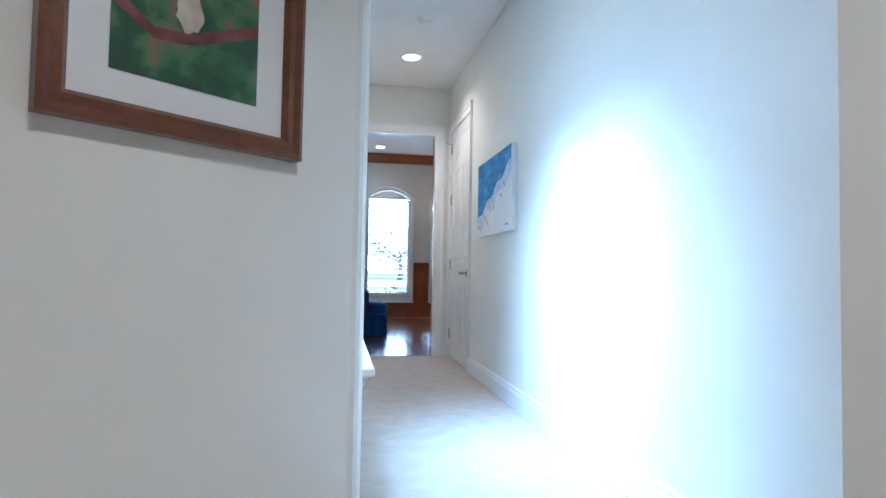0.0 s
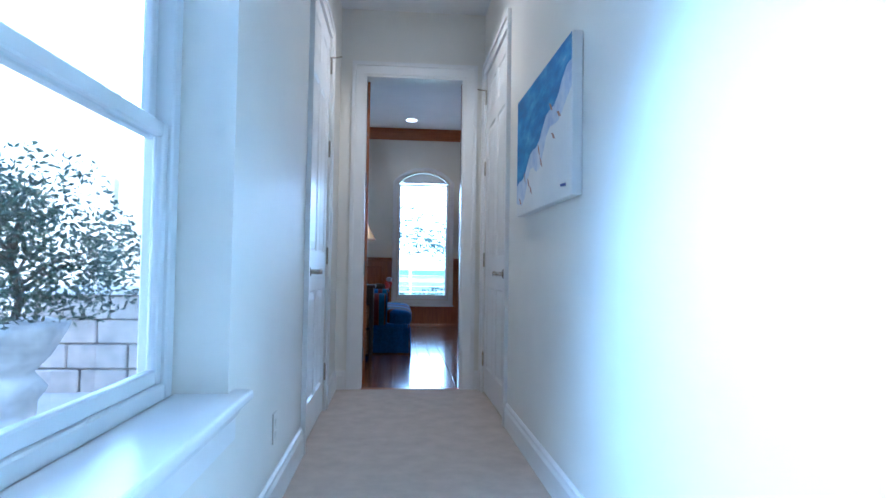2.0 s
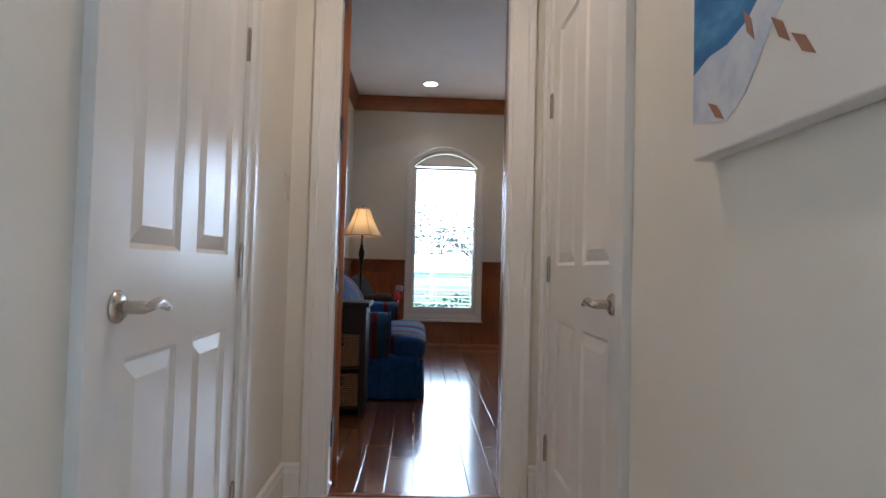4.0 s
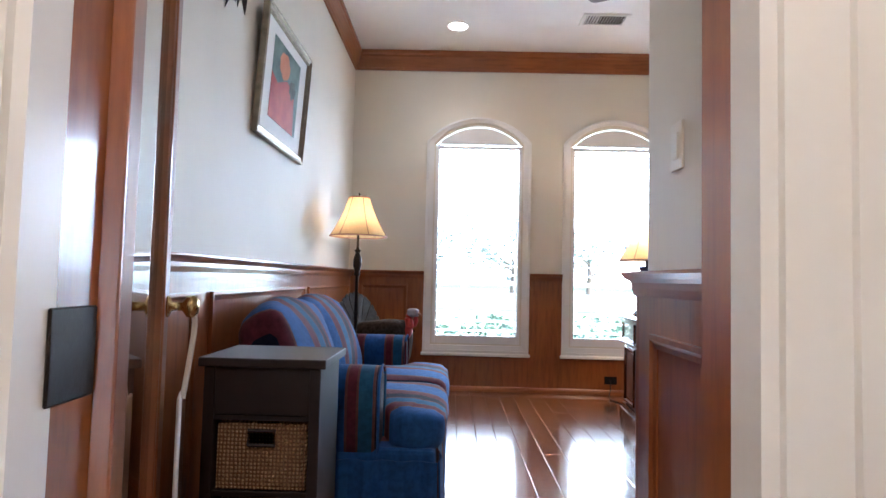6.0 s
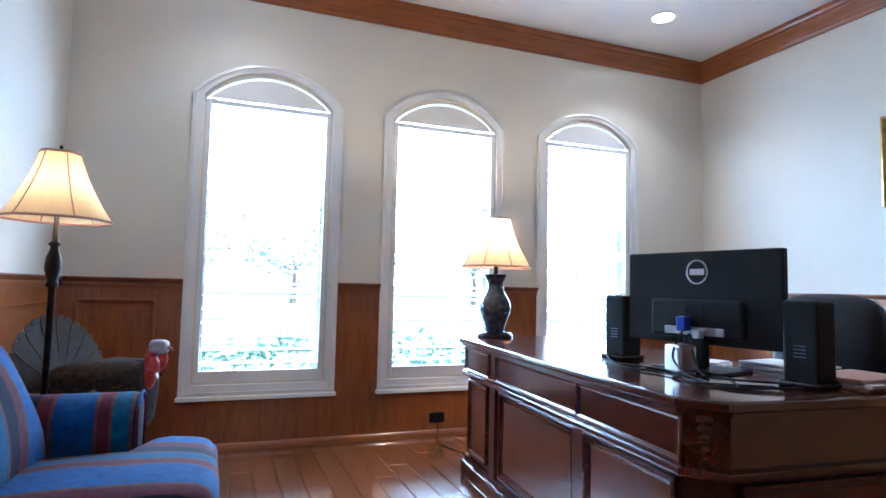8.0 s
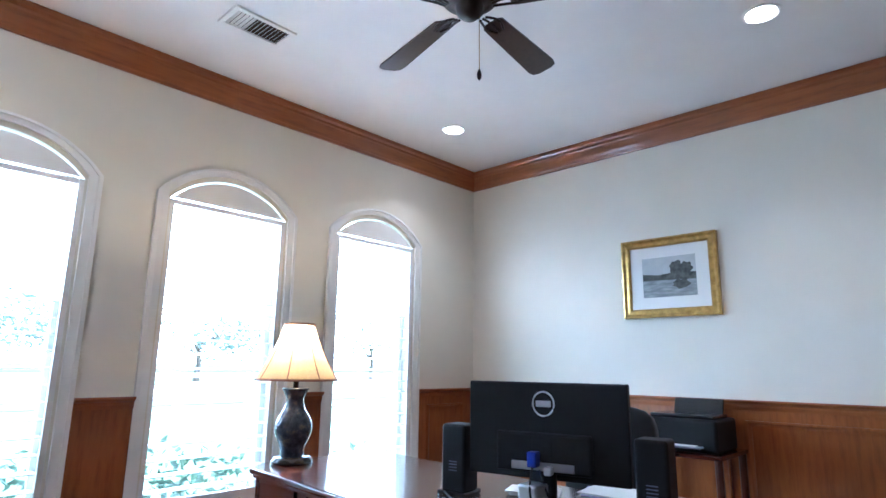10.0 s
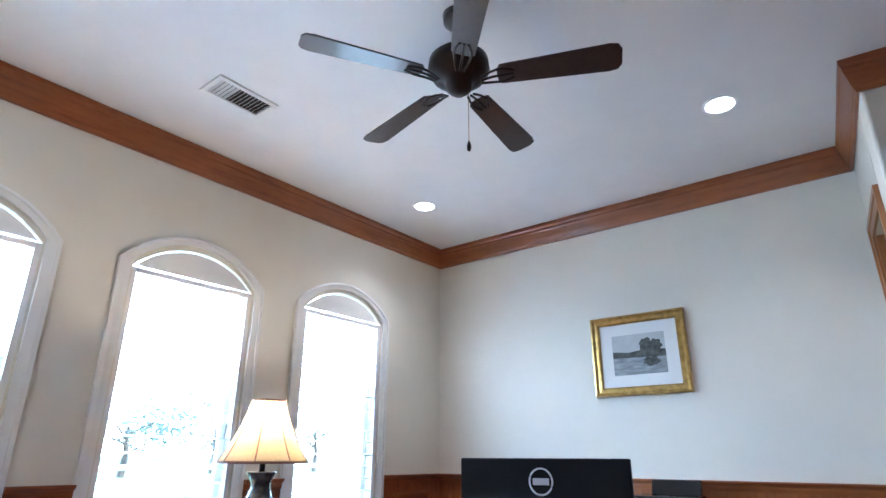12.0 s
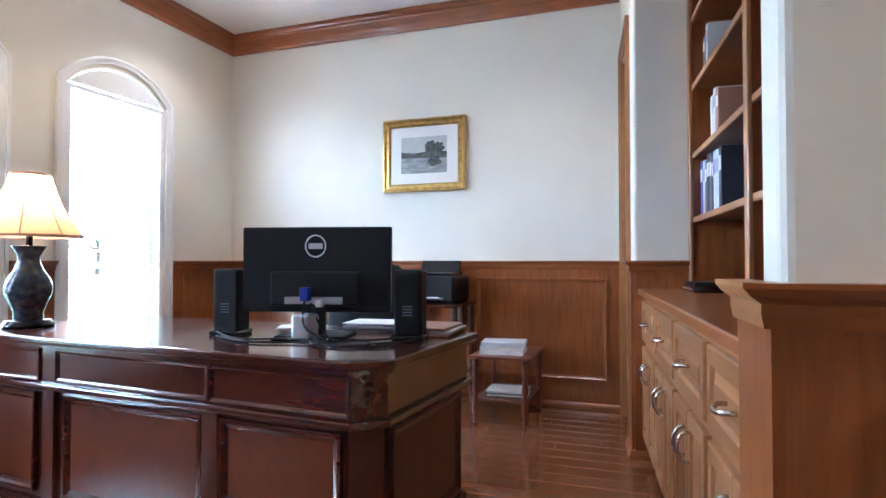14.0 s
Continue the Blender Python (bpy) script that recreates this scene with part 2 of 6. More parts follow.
def wicker_mat():
    m, nt, b = nodes("wicker_weave", 0.8, spec=0.2)
    tc = nt.nodes.new("ShaderNodeTexCoord")
    w1 = nt.nodes.new("ShaderNodeTexWave")
    w1.bands_direction = "Z"
    w1.inputs["Scale"].default_value, w1.inputs["Distortion"].default_value, w1.inputs["Detail Scale"].default_value = 26, 2.5, 6
    w2 = nt.nodes.new("ShaderNodeTexWave")
    w2.bands_direction = "X"
    w2.inputs["Scale"].default_value, w2.inputs["Distortion"].default_value = 22, 2.0
    for w in (w1, w2):
        nt.links.new(tc.outputs["Object"], w.inputs[0])
    mu = nt.nodes.new("ShaderNodeMath")
    mu.operation = "MULTIPLY"
    nt.links.new(w1.outputs["Fac"], mu.inputs[0])
    nt.links.new(w2.outputs["Fac"], mu.inputs[1])
    c = ramp(nt, mu.outputs[0], [(0.0, (0.14, 0.075, 0.035)), (0.45, (0.36, 0.22, 0.115)), (1.0, (0.52, 0.36, 0.2))])
    nt.links.new(c, b.inputs["Base Color"])
    bump(nt, b, mu.outputs[0], 0.9, 0.006)
    return m


M["wicker"] = wicker_mat()


def vase_mat():
    m, nt, b = nodes("dark_glazed_relief_ceramic", 0.2)
    n = noisef(nt, 24, 5)
    c = ramp(nt, n, [(0.35, (0.012, 0.016, 0.024)), (0.55, (0.045, 0.055, 0.075)), (0.72, (0.16, 0.13, 0.09))])
    nt.links.new(c, b.inputs["Base Color"])
    bump(nt, b, n, 0.8, 0.006)
    return m


M["vase"] = vase_mat()


# ---- geometry helpers ----
def part(name, bm, material, parent=None, label="", smooth=False, loc=None):
    me = bpy.data.meshes.new(name)
    bmesh.ops.recalc_face_normals(bm, faces=bm.faces)
    bm.to_mesh(me)
    bm.free()
    if smooth:
        me.shade_smooth()
    me.materials.append(M[material])
    ob = new(name, me)
    if parent is not None:
        ob.parent = parent
    if label:
        ob["label"] = label
    return ob


def thing(name, label, category, group="", kind="", at=(0, 0, 0), rz=0.0):
    e = new(name)
    e.empty_display_size = 0.1
    e.matrix_world = pose(*at, 0, 0, rz)
    return tagged(e, label, category, group, kind)


def struct(name, bm, material, label="", category=""):
    return tagged(part(name, bm, material), label, category, kind="structure")


def box(bm, x0, x1, y0, y1, z0, z1, bev=0.0, seg=1, rot=None):
    vs = bmesh.ops.create_cube(bm, size=1)["verts"]
    m = Matrix.LocRotScale(((x0 + x1) / 2, (y0 + y1) / 2, (z0 + z1) / 2), None, (abs(x1 - x0), abs(y1 - y0), abs(z1 - z0)))
    bmesh.ops.transform(bm, matrix=m, verts=vs)
    if bev:
        es = list({e for v in vs for e in v.link_edges})
        r = bmesh.ops.bevel(bm, geom=es, offset=bev, segments=seg, affect="EDGES", profile=0.5)
        vs = list({v for f in r["faces"] for v in f.verts} | {v for v in vs if v.is_valid})
    if rot is not None:
        bmesh.ops.transform(bm, matrix=rot, verts=vs)
    return vs


def boxm(*a, **k):
    bm = bmesh.new()
    box(bm, *a, **k)
    return bm


def lathe(bm, prof, cx=0, cy=0, seg=24, squash=1.0):
    rings = []
    for r, z in prof:
        rings.append([bm.verts.new((cx + r * math.cos(2 * math.pi * i / seg), cy + r * squash * math.sin(2 * math.pi * i / seg), z)) for i in range(seg)])
    for a, b in zip(rings, rings[1:]):
        for i in range(seg):
            bm.faces.new((a[i], a[(i + 1) % seg], b[(i + 1) % seg], b[i]))
    for ring, flip in ((rings[0], True), (rings[-1], False)):
        if prof[0 if flip else -1][0] > 1e-4:
            bm.faces.new(ring[::-1] if flip else ring)
    return bm


def lathem(prof, cx=0, cy=0, seg=24):
    return lathe(bmesh.new(), prof, cx, cy, seg)


def tube(bm, pts, r, seg=8):
    rings = []
    for i, p in enumerate(pts):
        p = Vector(p)
        d = (Vector(pts[min(i + 1, len(pts) - 1)]) - Vector(pts[max(i - 1, 0)])).normalized()
        u = d.orthogonal().normalized() if abs(d.z) > 0.9 else d.cross(Vector((0, 0, 1))).normalized()
        w = d.cross(u)
        rr = r[i] if isinstance(r, (list, tuple)) else r
        rings.append([bm.verts.new(p + rr * (u * math.cos(2 * math.pi * k / seg) + w * math.sin(2 * math.pi * k / seg))) for k in range(seg)])
    for a, b in zip(rings, rings[1:]):
        for k in range(seg):
            bm.faces.new((a[k], a[(k + 1) % seg], b[(k + 1) % seg], b[k]))
    bm.faces.new(rings[0][::-1])
    bm.faces.new(rings[-1])
    return bm


def curve_pts(pts, n=8):
    """A smooth line through a few points."""
    out = []
    P = [Vector(p) for p in pts]
    for i in range(len(P) - 1):
        a, b, c, d = P[max(i - 1, 0)], P[i], P[i + 1], P[min(i + 2, len(P) - 1)]
        for k in range(n):
            t = k / n
            out.append(0.5 * ((2 * b) + (c - a) * t + (2 * a - 5 * b + 4 * c - d) * t * t + (3 * b - a - 3 * c + d) * t ** 3))
    out.append(P[-1])
    return out


def prism(bm, pts, f, d0, d1):
    """Extrudes the polygon pts; f(u, v, d) places it."""
    a = [bm.verts.new(f(u, v, d0)) for u, v in pts]
    b = [bm.verts.new(f(u, v, d1)) for u, v in pts]
    n = len(pts)
    bm.faces.new(a)
    bm.faces.new(b[::-1])
    for i in range(n):
        bm.faces.new((a[i], b[i], b[(i + 1) % n], a[(i + 1) % n]))
    return bm


def mould(bm, p0, p1, nrm, prof, m0=0.0, m1=0.0):
    """A moulding from p0 to p1; prof: (distance off the wall along nrm, height). m0, m1: mitre at the ends, 1 inside, -1 outside corner."""
    p0, p1, nrm = Vector((*p0, 0)), Vector((*p1, 0)), Vector((*nrm, 0)).normalized()
    d = (p1 - p0).normalized()
    a = [bm.verts.new(p0 + nrm * o + d * o * m0 + Vector((0, 0, z))) for o, z in prof]
    b = [bm.verts.new(p1 + nrm * o - d * o * m1 + Vector((0, 0, z))) for o, z in prof]
    n = len(prof)
    bm.faces.new(a)
    bm.faces.new(b[::-1])
    for i in range(n):
        bm.faces.new((a[i], b[i], b[(i + 1) % n], a[(i + 1) % n]))
    return bm


def rect_mould(bm, f, u0, u1, v0, v1, w=0.035, h=0.016):
    """A picture-frame panel moulding on a wall; f(u, v, d) gives the place d off the wall."""
    prof = [(0, 0.001), (0, h), (w * 0.35, h), (w * 0.6, h * 0.55), (w, h * 0.3), (w, 0.001)]
    ring = []
    for cu, cv, su, sv in ((u0, v0, 1, 1), (u1, v0, -1, 1), (u1, v1, -1, -1), (u0, v1, 1, -1)):
        ring.append([bm.verts.new(f(cu + su * o, cv + sv * o, d)) for o, d in prof])
    for i in range(4):
        a, b = ring[i], ring[(i + 1) % 4]
        for k in range(len(prof)):
            k2 = (k + 1) % len(prof)
            bm.faces.new((a[k], b[k], b[k2], a[k2]))
    return bm


def wobble(bm, amp, scale, seed=0.0):
    for v in bm.verts:
        n = noise.noise_vector(v.co * scale + Vector((seed, seed * 1.7, 3)))
        v.co += n * amp


def puff(bm, x0, x1, y0, y1, z0, z1, cuts=7, bulge=0.03, power=0.22):
    """A soft cushion: a rounded, bulging block."""
    vs = bmesh.ops.create_cube(bm, size=2)["verts"]
    es = list({e for v in vs for e in v.link_edges})
    bmesh.ops.subdivide_edges(bm, edges=es, cuts=cuts, use_grid_fill=True)
    c = Vector(((x0 + x1) / 2, (y0 + y1) / 2, (z0 + z1) / 2))
    s = Vector(((x1 - x0) / 2, (y1 - y0) / 2, (z1 - z0) / 2))
    for v in bm.verts:
        p = v.co.copy()
        q = Vector([math.copysign(abs(t) ** 1.0, t) for t in p])
        l = (abs(q.x) ** 6 + abs(q.y) ** 6 + abs(q.z) ** 6) ** (1 / 6)
        q = q / max(l, 1e-6)
        bl = Vector((1 - q.y ** 2, 1 - q.x ** 2, 0))
        dz = (1 - q.x ** 2) * (1 - q.y ** 2)
        dx = (1 - q.z ** 2) * (1 - q.y ** 2)
        v.co = c + Vector((q.x * s.x + math.copysign(bulge * dx, q.x) * (abs(q.x) > 0.8), q.y * s.y, q.z * s.z + math.copysign(bulge * dz, q.z) * (abs(q.z) > 0.8)))
    return bm


def see_through_leaf(key):
    nt = M[key].node_tree
    b = nt.nodes["Principled BSDF"]
    tr = nt.nodes.new("ShaderNodeBsdfTranslucent")
    nt.links.new(b.inputs["Base Color"].links[0].from_socket, tr.inputs[0])
    mx = nt.nodes.new("ShaderNodeMixShader")
    mx.inputs[0].default_value = 0.5
    nt.links.new(b.outputs[0], mx.inputs[1])
    nt.links.new(tr.outputs[0], mx.inputs[2])
    nt.links.new(mx.outputs[0], nt.nodes["Material Output"].inputs[0])


for key in ("leaf", "farleaf"):
    see_through_leaf(key)

# ---- large structure ----
HX = 0.565
OX0, OX1, OY = -0.89, 4.095, 4.83
DX0, DX1, DH = -0.38, 0.409, 2.44
SM = pose(0.62, 1.03, 0, 0, 0, 5.5)
WINS = [(-0.184, 0.801), (1.103, 2.085), (2.378, 3.363)]
WB, WS, WR = 0.348, 2.325, 0.235
CAP = 1.095


def arc(cx, half, spring, rise, n=14):
    R = (half * half + rise * rise) / (2 * rise)
    a = math.asin(min(1, half / R))
    return [(cx + R * math.sin(-a + 2 * a * i / n), spring + rise - R + R * math.cos(-a + 2 * a * i / n)) for i in range(n + 1)]


def fy(u, v, d):
    return (u, OY + d, v)


# office floor base, hall carpet, entry carpet
struct("floor_base", boxm(OX0 - 0.1, OX1 + 0.3, 0.0, OY + 0.1, -0.12, -0.012), "subfloor", "dark joints of the wooden office floor", "floor")
bm = bmesh.new()
box(bm, -HX - 0.02, HX + 0.02, -4.7, 0.02, -0.05, 0.0)
box(bm, -4.0, 4.0, -9.0, -4.7, -0.05, 0.0)
struct("carpet", bm, "carpet", "beige cut-pile carpet on the hall floor", "carpet")

# ceilings
struct("ceiling_office", boxm(OX0 - 0.2, OX1 + 0.3, 0.0, OY + 0.2, CEIL, CEIL + 0.15), "ceil", "smooth white painted office ceiling", "ceiling")
bm = bmesh.new()
box(bm, -HX - 0.25, HX + 0.2, -4.75, 0.0, HCEIL, HCEIL + 0.45)
box(bm, -4.2, 4.2, -9.2, -4.75, HCEIL, HCEIL + 0.45)
struct("ceiling_hall", bm, "ceil", "white painted hall ceiling", "ceiling")

# hall left wall, with window and closet door
LD = (-1.48, -0.68)
RD = (-0.985, -0.115)
HW = (-4.22, -2.835, 0.57, 2.42)
bm = bmesh.new()
x0, x1 = -0.80, -HX
box(bm, x0, x1, -4.53, HW[0], 0, HCEIL)
box(bm, x0, x1, HW[0], HW[1], 0, HW[2])
box(bm, x0, x1, HW[0], HW[1], HW[3], HCEIL)
box(bm, x0, x1, HW[1], LD[0], 0, HCEIL)
box(bm, x0, x1, LD[0], LD[1], DH, HCEIL)
box(bm, x0, x1, LD[1], 0.0, 0, HCEIL)
box(bm, x0 - 0.05, x0, LD[0] - 0.1, LD[1] + 0.1, 0, HCEIL)
prism(bm, [(-0.605, -4.60), (-0.590, -4.590), (-0.577, -4.575), (-0.568, -4.555), (-HX, -4.53), (-0.72, -4.53), (-0.72, -4.60)], lambda u, v, d: (u, v, d), 0, HCEIL)
struct("wall_hall_left", bm, "hall", "cream painted hall wall with a window", "wall")
bm = bmesh.new()
box(bm, HX, 0.72, -5.05, RD[0], 0, HCEIL)
box(bm, HX, 0.72, RD[0], RD[1], DH, HCEIL)
box(bm, HX, 0.72, RD[1], 0.0, 0, HCEIL)
box(bm, 0.72, 0.77, RD[0] - 0.1, RD[1] + 0.1, 0, HCEIL)
struct("wall_hall_right", bm, "hall", "cream painted hall wall bright with window light", "wall")
# entry walls, splayed
ldir, rdir = Vector((-0.755, -0.656)), Vector((0.72, -0.69))


def splay(name, c, d, length, side):
    n = Vector((-d.y, d.x)) * side
    b = bmesh.new()
    pts = [c, c + d * length, c + d * length + n * 0.15, c + n * 0.15]
    prism(b, [tuple(p) for p in pts], lambda u, v, w: (u, v, w), 0, HCEIL)
    struct(name, b, "hall", "cream painted angled wall of the entry", "wall")


LC, RC = Vector((-0.605, -4.60)), Vector((HX, -5.05))
splay("wall_entry_left", LC, ldir, 3.2, -1)
splay("wall_entry_right", RC, rdir, 3.2, 1)
bm = bmesh.new()
box(bm, -3.2, 3.2, -9.1, -8.9, 0, HCEIL)
box(bm, -3.1, -2.95, -9.0, -6.5, 0, HCEIL)
box(bm, 2.8, 2.95, -9.0, -7.0, 0, HCEIL)
struct("wall_entry_back", bm, "hall", "plain cream wall closing the entry", "wall")

# wall between hall and office
bm = bmesh.new()
box(bm, OX0 - 0.15, DX0, 0.0, 0.13, 0, CEIL)
box(bm, DX1, 0.80, 0.0, 0.13, 0, CEIL)
box(bm, DX0, DX1, 0.0, 0.13, DH, CEIL)
struct("wall_doorway", bm, "hall", "cream wall around the office doorway", "wall")
# office walls
struct("wall_left", boxm(OX0 - 0.15, OX0, 0.13, OY + 0.2, 0, CEIL), "wall", "cream upper wall above dark wood wainscot", "wall")
struct("wall_right", boxm(OX1, OX1 + 0.15, 1.2, OY + 0.2, 0, CEIL), "wall", "cream upper wall above wood wainscot", "wall")
struct("wall_passage", boxm(0.62, 0.76, 0.13, 1.03, 0, CEIL, 0.02, 3), "wall", "cream passage wall with a rounded corner", "wall")
bm = bmesh.new()
GO = 0.085
xs = [OX0 - 0.15] + [v for a, b in WINS for v in (a + GO, b - GO)] + [OX1 + 0.15]
for i in range(0, len(xs), 2):
    box(bm, xs[i], xs[i + 1], OY, OY + 0.2, 0, CEIL)
for a, b in WINS:
    a, b = a + GO, b - GO
    box(bm, a, b, OY, OY + 0.2, 0, WB + GO)
    ring = arc((a + b) / 2, (b - a) / 2, WS - 0.03, 0.185)
    for p, q in zip(ring, ring[1:]):
        prism(bm, [p, q, (q[0], CEIL), (p[0], CEIL)], fy, 0, 0.2)
struct("wall_windows", bm, "wall", "cream wall with three arched windows", "wall")
# angled south side: niche with built-ins and a doorway
bm = bmesh.new()
box(bm, 2.47, 2.72, -0.62, 0.0, 0, CEIL, 0.018, 3)
box(bm, 2.72, 3.36, -0.14, 0.0, 2.50, CEIL)
box(bm, 3.36, 3.52, -0.14, 0.0, 0, CEIL)
box(bm, 0.10, 2.60, -0.78, -0.62, 0, CEIL)
box(bm, 2.60, 3.6, -0.95, -0.80, 0, CEIL)
box(bm, 3.45, 3.6, -0.80, -0.14, 0, CEIL)
struct("wall_niche", bm, "wall", "cream wall with a rounded corner beside the bookcase", "wall").matrix_world = SM

# crown moulding
CP = [(0, 3.003), (0.016, 3.003), (0.021, 3.018), (0.026, 3.025), (0.036, 3.055), (0.050, 3.108), (0.055, 3.120), (0.055, 3.138), (0.066, 3.154), (0.066, 3.183), (0, 3.183)]
ang = radians(5.5)
SP = lambda u, v: (0.62 + u * math.cos(ang) - v * math.sin(ang), 1.03 + u * math.sin(ang) + v * math.cos(ang))
SN = (-math.sin(ang), math.cos(ang))
crown = thing("crown_moulding", "stained alder crown moulding round the office ceiling", "moulding", kind="structure")
for a, b, n, mt, m0, m1 in (
        ((OX0, 0.13), (OX0, OY), (1, 0), "alder_y", 1, 1),
        ((OX0, OY), (OX1, OY), (0, -1), "alder_x", 1, 1),
        ((OX1, OY), (OX1, 1.374), (-1, 0), "alder_y", 1, 1),
        ((OX1 + 0.02, 1.376), SP(2.47, 0), SN, "alder_x", 1, -1),
        (SP(2.47, 0), SP(2.47, -0.30), (-math.cos(ang), -math.sin(ang)), "alder_y", -1, 1),
        (SP(2.47, -0.30), SP(0.14, -0.30), SN, "alder_x", 1, 1),
        ((0.62, 1.03), (0.62, 0.13), (-1, 0), "alder_y", -1, 1),
        ((0.62, 0.13), (OX0, 0.13), (0, 1), "alder_x", 1, 1)):
    part("crown_run", mould(bmesh.new(), a, b, n, CP, m0, m1), mt, crown)
BP = [(0, 0), (0.018, 0), (0.018, 0.10), (0.012, 0.115), (0.012, 0.13), (0.004, 0.14), (0, 0.14)]
base = thing("baseboard", "white painted baseboards along the hall", "baseboard", kind="structure")
for a, b, n in (((-HX, -4.6), (-HX, LD[0] - 0.09), (1, 0)), ((-HX, LD[1] + 0.09), (-HX, 0), (1, 0)), ((HX, 0), (HX, RD[1] + 0.09), (-1, 0)),
                ((HX, RD[0] - 0.09), (HX, -5.05), (-1, 0)), ((-HX, 0), (DX0 - 0.1, 0), (0, -1)), ((DX1 + 0.1, 0), (HX, 0), (0, -1)),
                (tuple(LC), tuple(LC + ldir * 3), (0.656, -0.755)), (tuple(RC), tuple(RC + rdir * 3), (-0.69, -0.72))):
    part("baseboard_run", mould(bmesh.new(), a, b, n, BP), "white", base)

# wainscot
wains = thing("wainscot", "stained alder wainscot with raised panel mouldings", "wainscot", kind="structure")
WT = 0.018
KP = [(0, CAP - 0.065), (WT + 0.008, CAP - 0.065), (WT + 0.012, CAP - 0.045), (WT + 0.012, CAP - 0.03), (WT + 0.026, CAP - 0.02), (WT + 0.036, CAP - 0.008), (WT + 0.036, CAP), (0, CAP)]
SHOE = [(0, 0), (WT + 0.02, 0), (WT + 0.018, 0.02), (WT + 0.012, 0.035), (WT + 0.004, 0.045), (0, 0.045)]


def wains_run(a, b, n, mt, panels, top=CAP - 0.06, caps=(0, 0), cap=True, drop=0.0):
    A, B, N = Vector(a), Vector(b), Vector(n).normalized()
    D = (B - A).normalized()
    L = (B - A).length
    f = lambda u, v, d: (*(A + D * u + N * (d + WT)), v)
    bm = bmesh.new()
    prism(bm, [(0, 0), (L, 0), (L, top), (0, top)], f, -WT, 0)
    part("wainscot_backing", bm, "alder_v", wains)
    if cap:
        part("chair_rail", mould(bmesh.new(), a, b, n, [(o, z - drop) for o, z in KP], *caps), mt, wains)
    part("base_shoe", mould(bmesh.new(), a, b, n, SHOE, *caps), mt, wains)
    for u0, u1, v0, v1 in panels:
        part("panel_moulding", rect_mould(bmesh.new(), f, u0, u1, v0, v1), "alder_v", wains)


wains_run((OX0, 0.13), (OX0, OY), (1, 0), "alder_y", [(0.12, 1.42, 0.19, 0.955), (1.55, 2.98, 0.19, 0.955), (3.08, 4.58, 0.19, 0.955)], caps=(1, 1))
wains_run((OX1, OY), (OX1, 1.374), (-1, 0), "alder_y", [(0.12, 1.10, 0.21, 0.965), (1.22, 2.25, 0.21, 0.965), (2.36, 3.36, 0.21, 0.965)], caps=(1, 0))
edges = [OX0] + [v for w in WINS for v in w] + [OX1]
for i in range(0, len(edges), 2):
    a, b = edges[i], edges[i + 1]
    ps = [(0.10, b - a - 0.17, 0.19, 0.965)] if b - a > 0.5 else []
    wains_run((a + (WT if i == 0 else 0), OY), (b, OY), (0, -1), "alder_x", ps, caps=(1 if i == 0 else 0, 1 if i == 6 else 0))
for a, b in WINS:
    wains_run((a, OY), (b, OY), (0, -1), "alder_x", [], top=WB - 0.002, cap=False)
wains_run((0.62, 1.03), (0.62, 0.13), (-1, 0), "alder_y", [(0.12, 0.80, 0.19, 0.90)], top=CAP - 0.095, caps=(-1, 0), drop=0.035)
wains_run(SP(0.16, 0.0), SP(-WT, 0.0), SN, "honey_x", [], top=CAP - 0.095, caps=(0, 0), drop=0.035)
wains_run(SP(2.70, 0.0), SP(2.47, 0.0), SN, "alder_x", [], caps=(0, -1))
wains_run(SP(2.47, 0.0), SP(2.47, -0.30), (-math.cos(ang), -math.sin(ang)), "alder_y", [], caps=(-1, 0))
wains_run((0.62, 0.13), (DX1 + 0.1, 0.13), (0, 1), "alder_x", [])
wains_run((DX0 - 0.1, 0.13), (OX0, 0.13), (0, 1), "alder_x", [(0.05, 0.36, 0.19, 0.955)])

